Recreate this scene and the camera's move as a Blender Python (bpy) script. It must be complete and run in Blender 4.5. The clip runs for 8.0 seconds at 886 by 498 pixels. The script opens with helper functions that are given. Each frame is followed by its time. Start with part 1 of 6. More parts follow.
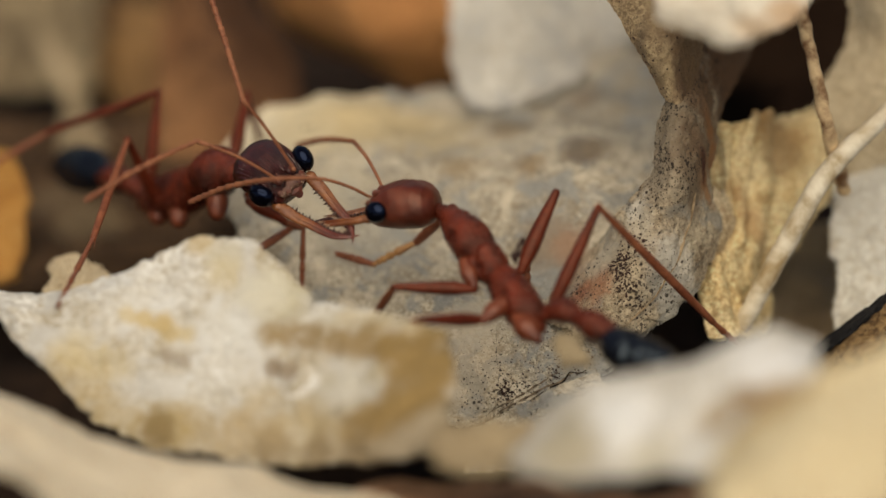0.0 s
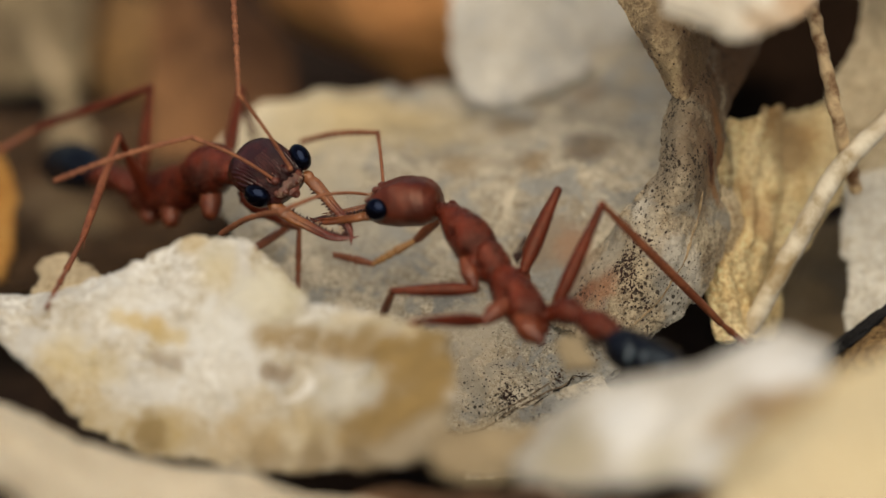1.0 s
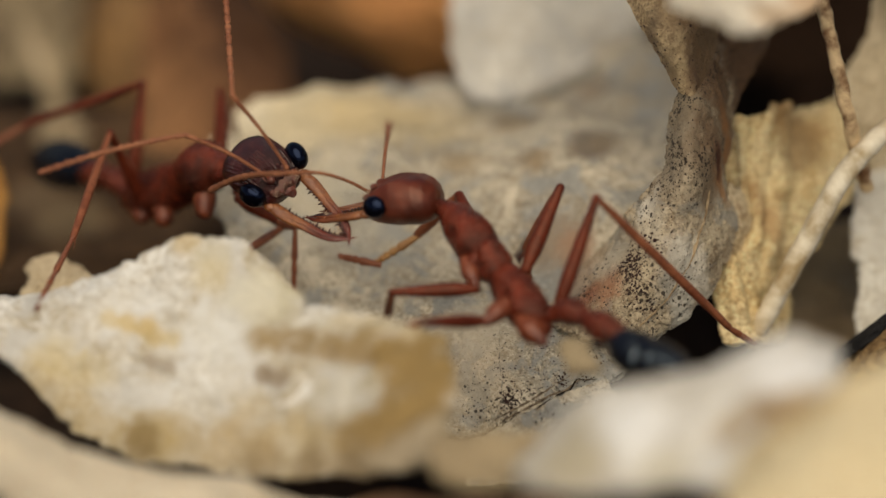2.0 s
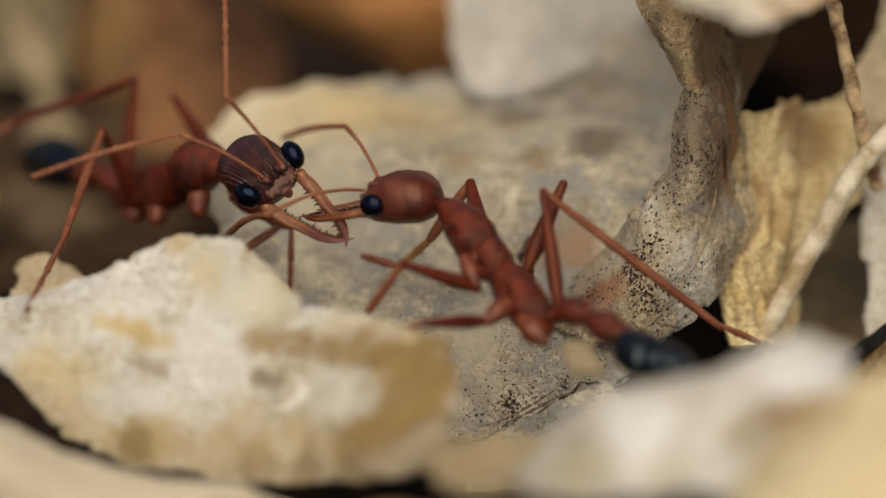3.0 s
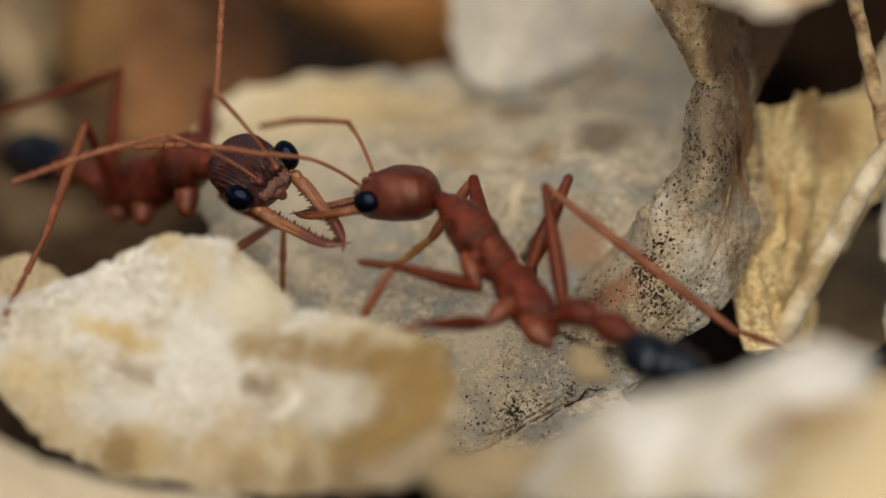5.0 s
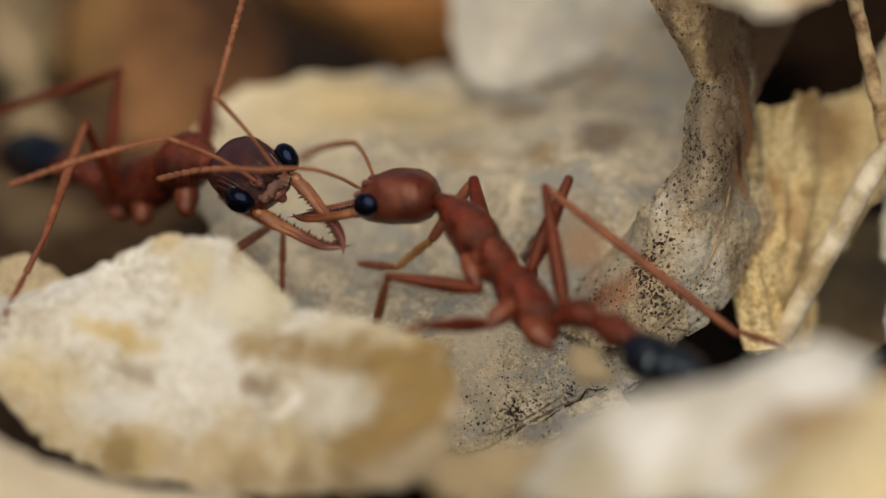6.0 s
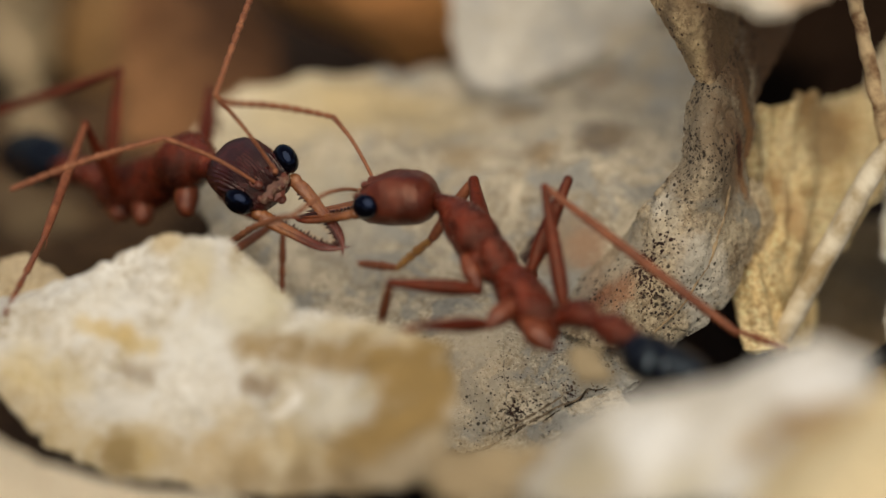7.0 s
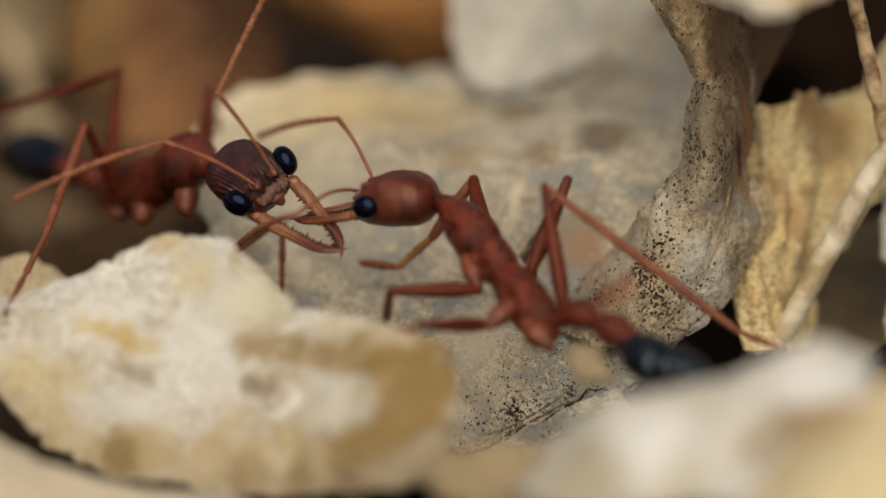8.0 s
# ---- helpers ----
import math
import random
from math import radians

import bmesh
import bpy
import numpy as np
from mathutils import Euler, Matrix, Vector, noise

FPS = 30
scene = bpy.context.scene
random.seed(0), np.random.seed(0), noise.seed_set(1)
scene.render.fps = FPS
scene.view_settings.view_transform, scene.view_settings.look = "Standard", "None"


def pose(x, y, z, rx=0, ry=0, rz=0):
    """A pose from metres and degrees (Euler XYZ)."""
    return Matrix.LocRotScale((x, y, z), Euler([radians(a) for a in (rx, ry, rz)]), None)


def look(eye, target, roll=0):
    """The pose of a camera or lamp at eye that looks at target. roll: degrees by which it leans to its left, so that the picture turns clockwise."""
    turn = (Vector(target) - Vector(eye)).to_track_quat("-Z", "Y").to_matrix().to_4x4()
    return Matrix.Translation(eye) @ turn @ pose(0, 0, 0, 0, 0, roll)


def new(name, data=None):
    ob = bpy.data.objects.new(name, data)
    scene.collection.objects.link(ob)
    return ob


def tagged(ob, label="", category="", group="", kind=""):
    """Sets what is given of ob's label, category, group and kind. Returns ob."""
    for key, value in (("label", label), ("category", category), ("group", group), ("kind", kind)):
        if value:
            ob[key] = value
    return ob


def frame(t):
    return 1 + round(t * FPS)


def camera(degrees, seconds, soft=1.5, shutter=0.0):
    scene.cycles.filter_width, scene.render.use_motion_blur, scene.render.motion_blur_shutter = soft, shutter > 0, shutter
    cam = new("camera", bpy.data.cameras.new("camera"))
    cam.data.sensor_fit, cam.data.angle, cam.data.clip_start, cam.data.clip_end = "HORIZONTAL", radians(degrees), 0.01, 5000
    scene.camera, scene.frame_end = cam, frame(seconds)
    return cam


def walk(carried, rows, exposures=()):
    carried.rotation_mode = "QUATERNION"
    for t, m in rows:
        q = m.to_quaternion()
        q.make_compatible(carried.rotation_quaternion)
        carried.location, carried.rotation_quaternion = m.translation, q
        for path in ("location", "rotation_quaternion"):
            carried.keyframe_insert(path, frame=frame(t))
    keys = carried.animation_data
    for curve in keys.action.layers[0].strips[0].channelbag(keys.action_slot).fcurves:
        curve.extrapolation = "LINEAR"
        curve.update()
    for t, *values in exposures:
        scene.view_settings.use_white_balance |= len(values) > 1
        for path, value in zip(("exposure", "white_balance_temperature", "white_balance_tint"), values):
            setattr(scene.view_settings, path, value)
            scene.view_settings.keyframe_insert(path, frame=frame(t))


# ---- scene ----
MM = 0.001
FOCUS = Vector((0.0, 0.0, 24.0)) * MM
AXIS = Vector((0.0, math.cos(radians(35)), -math.sin(radians(35))))

EXPOSURE, KELVIN, TINT = 0.11, 7350, 8

# ---- camera: a long macro lens that slides in and then stands ----
cam = camera(4.321, 8.0, soft=1.5)
cam.data.dof.use_dof = True
cam.data.dof.aperture_fstop = 15.0


def eye_row(t, distance, dx=0.0, dz=0.0):
    eye = FOCUS - AXIS * distance * MM + Vector((dx, 0, dz)) * MM
    return t, look(eye, eye + AXIS)


walk(cam, [eye_row(t, d) for t, d in (
    (0.0, 625.3), (0.5, 616.3), (1.0, 607.7), (1.5, 599.4), (2.25, 588.0), (3.0, 577.7), (3.5, 570.0), (4.0, 563.0),
    (4.5, 556.3), (4.8, 552.2), (5.0, 550.3), (5.3, 550.0), (8.0, 550.0))],
    exposures=[(0.0, EXPOSURE, KELVIN, TINT), (8.0, EXPOSURE, KELVIN, TINT)])

# ---- light: open shade under a bright sky, one broad soft sun ----
world = bpy.data.worlds.new("sky")
scene.world = world
world.use_nodes = True
wn = world.node_tree
sky = wn.nodes.new("ShaderNodeTexSky")
sky.sky_type, sky.sun_disc = "NISHITA", False
sky.sun_elevation, sky.sun_rotation = radians(62), radians(182)
wn.links.new(sky.outputs["Color"], wn.nodes["Background"].inputs["Color"])
wn.nodes["Background"].inputs["Strength"].default_value = 0.070
sun_data = bpy.data.lights.new("sun", "SUN")
sun_data.energy, sun_data.angle, sun_data.color = 3.5, radians(78), (1.0, 0.91, 0.78)
sun = new("sun", sun_data)
sun.matrix_world = look((-0.02, -0.52, 1.0), (0, 0, 0))


# ---- materials ----
def nodes_of(name, rough=0.6):
    m = bpy.data.materials.new(name)
    m.use_nodes = True
    t = m.node_tree
    b = t.nodes["Principled BSDF"]
    b.inputs["Roughness"].default_value = rough
    return m, t, b


def coords(t):
    return t.nodes.new("ShaderNodeTexCoord").outputs["Object"]


def noise_tex(t, scale, detail=4.0, rough=0.6, distort=0.0, vec=None):
    n = t.nodes.new("ShaderNodeTexNoise")
    n.inputs["Scale"].default_value, n.inputs["Detail"].default_value = scale, detail
    n.inputs["Roughness"].default_value, n.inputs["Distortion"].default_value = rough, distort
    t.links.new(vec or coords(t), n.inputs["Vector"])
    return n.outputs["Fac"]


def ramp(t, fac, lo, hi):
    n = t.nodes.new("ShaderNodeMapRange")
    n.interpolation_type = "SMOOTHSTEP"
    n.inputs["From Min"].default_value, n.inputs["From Max"].default_value = lo, hi
    t.links.new(fac, n.inputs["Value"])
    return n.outputs["Result"]


def maths(t, op, a, b):
    n = t.nodes.new("ShaderNodeMath")
    n.operation = op
    for i, v in enumerate((a, b)):
        if isinstance(v, (int, float)):
            n.inputs[i].default_value = v
        else:
            t.links.new(v, n.inputs[i])
    return n.outputs[0]


def blend(t, fac, a, b):
    n = t.nodes.new("ShaderNodeMix")
    n.data_type = "RGBA"
    for socket, v in ((n.inputs["Factor"], fac), (n.inputs["A"], a), (n.inputs["B"], b)):
        if isinstance(v, tuple):
            socket.default_value = (*v, 1.0)
        elif isinstance(v, (int, float)):
            socket.default_value = v
        else:
            t.links.new(v, socket)
    return n.outputs["Result"]


def relief(t, b, height, strength, distance):
    n = t.nodes.new("ShaderNodeBump")
    n.inputs["Strength"].default_value, n.inputs["Distance"].default_value = strength, distance
    t.links.new(height, n.inputs["Height"])
    t.links.new(n.outputs["Normal"], b.inputs["Normal"])


def leaf_material(name, pale, mid, stain, specks=0.0, spots=(), rough=0.65, blotch=140.0, stained=0.5, fungus=(), gloss=0.2, cool=None, lies=None, patchy=420.0):
    """A dry leaf: two tones in blotches, stains, fine grain and black fungus specks. spots: (place in mm, radius in mm,
    colour, strength) of stains or painted-in shade with a shape of their own; lies: the blade's normal, along which a
    spot
    soaks through. fungus: (place, radius, strength) where the specks crowd."""
    m, t, b = nodes_of(name, rough)
    vec = t.nodes.new("ShaderNodeNewGeometry").outputs["Position"]
    big = noise_tex(t, blotch, 5, 0.6, 0.6, vec)
    fine = noise_tex(t, 1900, 5, 0.7, 0.0, vec)
    middle = noise_tex(t, 520, 6, 0.65, 0.4, vec)
    col = blend(t, ramp(t, big, 0.38, 0.62), pale, mid)
    col = blend(t, maths(t, "MULTIPLY", ramp(t, middle, 0.52, 0.72), stained), col, stain)
    grain = noise_tex(t, 3600, 4, 0.7, 0.3, vec)
    col = blend(t, maths(t, "MULTIPLY", ramp(t, grain, 0.50, 0.62), 0.65), col, stain)
    col = blend(t, maths(t, "MULTIPLY", ramp(t, grain, 0.48, 0.38), 0.6), col, tuple(min(0.8, c * 1.25) for c in pale))
    col = blend(t, maths(t, "MULTIPLY", ramp(t, fine, 0.35, 0.75), 0.3), col, mid)
    grit = noise_tex(t, 6500, 3, 0.6, 0.0, vec)
    col = blend(t, maths(t, "MULTIPLY", ramp(t, grit, 0.56, 0.66), 0.72), col, tuple(c * 0.35 for c in mid))
    col = blend(t, maths(t, "MULTIPLY", ramp(t, grit, 0.42, 0.34), 0.5), col, tuple(min(0.8, c * 1.3) for c in pale))
    if cool:
        patch = noise_tex(t, patchy, 5, 0.65, 0.8, vec)
        col = blend(t, maths(t, "MULTIPLY", ramp(t, patch, 0.50, 0.60), 0.75), col, cool)
        col = blend(t, maths(t, "MULTIPLY", ramp(t, patch, 0.44, 0.34), 0.7), col, tuple(min(0.8, c * 1.2) for c in pale))
    for place, radius, colour, strength in spots:
        flat = t.nodes.new("ShaderNodeVectorMath")
        t.links.new(vec, flat.inputs[0])
        if lies:
            n = Vector(lies).normalized()
            c = Vector(place) - n * n.dot(Vector(place))
            along = t.nodes.new("ShaderNodeVectorMath")
            along.operation = "PROJECT"
            t.links.new(vec, along.inputs[0])
            along.inputs[1].default_value = n
            flat.operation = "SUBTRACT"
            t.links.new(along.outputs[0], flat.inputs[1])
        else:
            c = Vector((place[0], place[1], place[2] * 0.3))
            flat.operation = "MULTIPLY"
            flat.inputs[1].default_value = (1.0, 1.0, 0.3)
        d = t.nodes.new("ShaderNodeVectorMath")
        d.operation = "DISTANCE"
        t.links.new(flat.outputs[0], d.inputs[0])
        d.inputs[1].default_value = c * MM
        wob = maths(t, "MULTIPLY", maths(t, "SUBTRACT", middle, 0.5), radius * MM * 1.6)
        wob = maths(t, "ADD", wob, maths(t, "MULTIPLY", maths(t, "SUBTRACT", fine, 0.5), radius * MM * 0.9))
        edge = ramp(t, maths(t, "ADD", d.outputs["Value"], wob), radius * MM * 1.15, radius * MM * 0.35)
        broken = maths(t, "MULTIPLY", ramp(t, middle, 0.12, 0.46), strength)
        col = blend(t, maths(t, "MULTIPLY", edge, broken), col, colour)
    if specks:
        crowd = maths(t, "MULTIPLY", ramp(t, noise_tex(t, 190, 3, 0.6, 0, vec), 0.40, 0.70), specks)
        for place, radius, strength in fungus:
            d = t.nodes.new("ShaderNodeVectorMath")
            d.operation = "DISTANCE"
            t.links.new(vec, d.inputs[0])
            d.inputs[1].default_value = [c * MM for c in place]
            wob = maths(t, "MULTIPLY", maths(t, "SUBTRACT", middle, 0.5), radius * MM * 1.6)
            edge = ramp(t, maths(t, "ADD", d.outputs["Value"], wob), radius * MM, radius * MM * 0.4)
            crowd = maths(t, "ADD", crowd, maths(t, "MULTIPLY", edge, strength))
        for scale, share in ((3600, 0.74), (6800, 0.66)):
            v = t.nodes.new("ShaderNodeTexVoronoi")
            v.inputs["Scale"].default_value = scale
            t.links.new(vec, v.inputs["Vector"])
            sizes = t.nodes.new("ShaderNodeSeparateColor")
            t.links.new(v.outputs["Color"], sizes.inputs["Color"])
            rag = maths(t, "ADD", v.outputs["Distance"], maths(t, "MULTIPLY", maths(t, "SUBTRACT", fine, 0.5), 0.35))
            size = maths(t, "MULTIPLY", maths(t, "MULTIPLY", maths(t, "POWER", sizes.outputs["Red"], 1.2), share), crowd)
            dot = ramp(t, maths(t, "SUBTRACT", maths(t, "MINIMUM", size, 0.40), rag), -0.04, 0.05)
            col = blend(t, maths(t, "MULTIPLY", dot, 0.88), col, (0.022, 0.015, 0.011))
    t.links.new(col, b.inputs["Base Color"])
    h = maths(t, "ADD", maths(t, "MULTIPLY", middle, 0.3), maths(t, "ADD", maths(t, "MULTIPLY", fine, 0.35), maths(t, "MULTIPLY", grain, 0.55)))
    relief(t, b, h, 0.95, 0.00032)
    b.inputs["Specular IOR Level"].default_value = gloss
    return m


def shell_material(name, base, dark, rough, scale=900.0, bump=0.25, ridges=0.0, across=(0, 1, 0), along=(1, 0, 0), gloss=0.45, tint=(1, 1, 1), down=0.03, tip=None, depth=0.00006, mottle=0.5):
    """Ant cuticle: gloss over red-brown, with grain and a fine down; ridges: grooves side by side along 'across';
    tip: (colour, from mm, to mm), a change of colour away from the part's joint."""
    m, t, b = nodes_of(name, rough)
    vec = coords(t)
    n = noise_tex(t, scale, 5, 0.65, 0.4, vec)
    col = blend(t, ramp(t, n, 0.30, 0.70), base, dark)
    fleck = noise_tex(t, 2400, 5, 0.7, 0.5, vec)
    col = blend(t, maths(t, "MULTIPLY", ramp(t, fleck, 0.48, 0.66), mottle), col, tuple(c * 0.4 for c in dark))
    col = blend(t, maths(t, "MULTIPLY", ramp(t, fleck, 0.44, 0.30), mottle * 0.7), col, tuple(min(0.6, c * 1.5) for c in base))
    if tip:
        far = t.nodes.new("ShaderNodeVectorMath")
        far.operation = "LENGTH"
        t.links.new(vec, far.inputs[0])
        col = blend(t, ramp(t, far.outputs["Value"], tip[1] * MM, tip[2] * MM), col, tip[0])
    t.links.new(col, b.inputs["Base Color"])
    h = noise_tex(t, 7000, 4, 0.65, 0.0, vec)
    if ridges:
        sides = []
        for axis in (across, along):
            dot = t.nodes.new("ShaderNodeVectorMath")
            dot.operation = "DOT_PRODUCT"
            t.links.new(vec, dot.inputs[0])
            dot.inputs[1].default_value = axis
            sides.append(dot.outputs["Value"])
        warp = maths(t, "MULTIPLY", noise_tex(t, 500, 2, 0.5, 0, vec), 0.00025)
        fan = maths(t, "SUBTRACT", 1.15, maths(t, "MULTIPLY", sides[1], 170.0))
        across_fan = maths(t, "DIVIDE", maths(t, "ADD", sides[0], warp), fan)
        wave = maths(t, "SINE", maths(t, "MULTIPLY", across_fan, 6.2832 * 1000.0 / ridges), 0)
        wave = maths(t, "MULTIPLY", wave, ramp(t, sides[1], -0.0016, 0.0002))
        h = maths(t, "ADD", maths(t, "MULTIPLY", h, 0.6), maths(t, "MULTIPLY", wave, 0.5))
    h = maths(t, "ADD", h, maths(t, "MULTIPLY", fleck, 0.6))
    relief(t, b, h, bump, depth)
    gleam = maths(t, "ADD", rough - 0.1, maths(t, "MULTIPLY", noise_tex(t, 1500, 4, 0.6, 0, vec), 0.2))
    t.links.new(gleam, b.inputs["Roughness"])
    b.inputs["Specular IOR Level"].default_value = gloss
    b.inputs["Specular Tint"].default_value = (*tint, 1)
    b.inputs["Sheen Weight"].default_value, b.inputs["Sheen Roughness"].default_value = down, 0.4
    b.inputs["Sheen Tint"].default_value = (0.9, 0.75, 0.6, 1)
    return m


def plain_material(name, base, rough, other=None, scale=700.0, bump=0.3):
    m, t, b = nodes_of(name, rough)
    vec = coords(t)
    n = noise_tex(t, scale, 5, 0.65, 0.3, vec)
    t.links.new(blend(t, ramp(t, n, 0.35, 0.68), base, other or tuple(c * 0.6 for c in base)), b.inputs["Base Color"])
    relief(t, b, n, bump, 0.0003)
    b.inputs["Specular IOR Level"].default_value = 0.15
    return m


SHELL = shell_material("red_brown_cuticle", (0.142, 0.021, 0.008), (0.026, 0.005, 0.003), 0.28, scale=480.0, bump=0.8, depth=0.00012, gloss=0.45, tint=(1.0, 0.66, 0.54), down=0.0, mottle=0.42)
SHELL_SIDE = shell_material("matt_head_cuticle", (0.112, 0.021, 0.009), (0.034, 0.006, 0.003), 0.36, tint=(1.0, 0.72, 0.6), scale=420.0, ridges=0.12, across=(-0.195, 0.390, 0.900), along=(-0.930, 0.210, -0.293), bump=0.4, depth=0.00006, gloss=0.5, down=0.0, mottle=0.2)
SHELL_HEAD = shell_material("dark_striate_cuticle", (0.052, 0.0085, 0.006), (0.014, 0.003, 0.003), 0.15, scale=600.0, ridges=0.135, across=(0.709, 0.604, 0.364), along=(0.694, -0.688, -0.209), bump=0.8, depth=0.00009, gloss=0.55, mottle=0.2, down=0.0)
SHELL_SOCKET = shell_material("socket_cuticle", (0.15, 0.036, 0.018), (0.05, 0.012, 0.008), 0.30, scale=800.0, bump=0.7, depth=0.0001, gloss=0.5, down=0.0)
HAIR = plain_material("pale_bristle", (0.55, 0.42, 0.30), 0.5, (0.40, 0.28, 0.18), 900, 0.1)
SHELL_LEG = shell_material("leg_cuticle", (0.120, 0.021, 0.009), (0.045, 0.008, 0.004), 0.33, tint=(1.0, 0.7, 0.55), scale=420.0, bump=0.5, gloss=0.28, down=0.0)
SHELL_COXA = shell_material("pale_hip_cuticle", (0.185, 0.048, 0.020), (0.07, 0.014, 0.006), 0.33, scale=520.0, bump=0.5, gloss=0.35, down=0.0)
SHELL_TIBIA = shell_material("pale_leg_cuticle", (0.235, 0.082, 0.040), (0.12, 0.034, 0.017), 0.36, scale=420.0, bump=0.4, gloss=0.22, down=0.0)
SHELL_JAW = shell_material("amber_jaw_cuticle", (0.27, 0.100, 0.034), (0.14, 0.044, 0.016), 0.22, scale=700.0, bump=0.6, depth=0.00010, tip=((0.10, 0.018, 0.010), 1.2, 3.4), gloss=0.6, down=0.0, mottle=0.35)
SHELL_FACE = shell_material("grey_face_cuticle", (0.15, 0.066, 0.046), (0.055, 0.021, 0.014), 0.36, scale=900.0, bump=0.6, depth=0.00016)
SHELL_FOOT = shell_material("amber_foot_cuticle", (0.36, 0.19, 0.06), (0.24, 0.10, 0.03), 0.42)
# blue specular tint on gaster and eye imitates blue sky in their reflections
SHELL_BLACK = shell_material("black_gaster_cuticle", (0.006, 0.007, 0.010), (0.004, 0.004, 0.007), 0.08, bump=0.35, depth=0.00010, gloss=0.26, tint=(0.60, 0.80, 1.0), down=0.0, mottle=0.0)
SHELL_EYE = shell_material("black_eye", (0.002, 0.002, 0.004), (0.001, 0.001, 0.002), 0.07, bump=0.06, gloss=0.30, tint=(0.34, 0.50, 1.0), down=0.0, mottle=0.0)
# pale colour that imitates a glint on the gaster
SHELL_GLINT = shell_material("painted_glint", (0.17, 0.22, 0.24), (0.08, 0.11, 0.14), 0.15, gloss=0.8, down=0.0, mottle=0.2)
TOOTH = shell_material("dark_tooth", (0.05, 0.012, 0.007), (0.02, 0.007, 0.005), 0.3)
ANTENNA = shell_material("antenna_cuticle", (0.29, 0.115, 0.056), (0.15, 0.048, 0.024), 0.45, gloss=0.25, down=0.0, scale=520.0, bump=0.7, depth=0.0001)
SOIL = plain_material("dark_soil", (0.022, 0.012, 0.007), 0.95, (0.009, 0.005, 0.0035), 400, 0.8)

# ---- building blocks ----
ORIGIN = {}
SURFACE = {}


def link(name, verts, faces, mat, parent=None, label="", pivot=None, smooth=True):
    """One mesh object from points in mm of the place; its origin is its pivot."""
    verts = np.asarray(verts, float)
    c = np.asarray(pivot if pivot is not None else verts.mean(0), float)
    me = bpy.data.meshes.new(name)
    me.from_pydata(((verts - c) * MM).tolist(), [], faces)
    me.polygons.foreach_set("use_smooth", [smooth] * len(me.polygons))
    me.materials.append(mat)
    me.update()
    ob = new(name, me)
    ORIGIN[ob.name] = c
    ob.location = (c - ORIGIN[parent.name]) * MM if parent else c * MM
    ob.parent = parent
    if label:
        tagged(ob, label)
    return ob


def spline(points, n):
    """Catmull-Rom through points (k, d), resampled to n."""
    p = np.asarray(points, float)
    k = len(p)
    q = np.vstack([2 * p[0] - p[1], p, 2 * p[-1] - p[-2]])
    s = np.linspace(0, k - 1, n)
    i = np.minimum(s.astype(int), k - 2)
    f = (s - i)[:, None]
    a, b, c, d = q[i], q[i + 1], q[i + 2], q[i + 3]
    return 0.5 * (2 * b + (c - a) * f + (2 * a - 5 * b + 4 * c - d) * f ** 2 + (3 * b - a - 3 * c + d) * f ** 3)


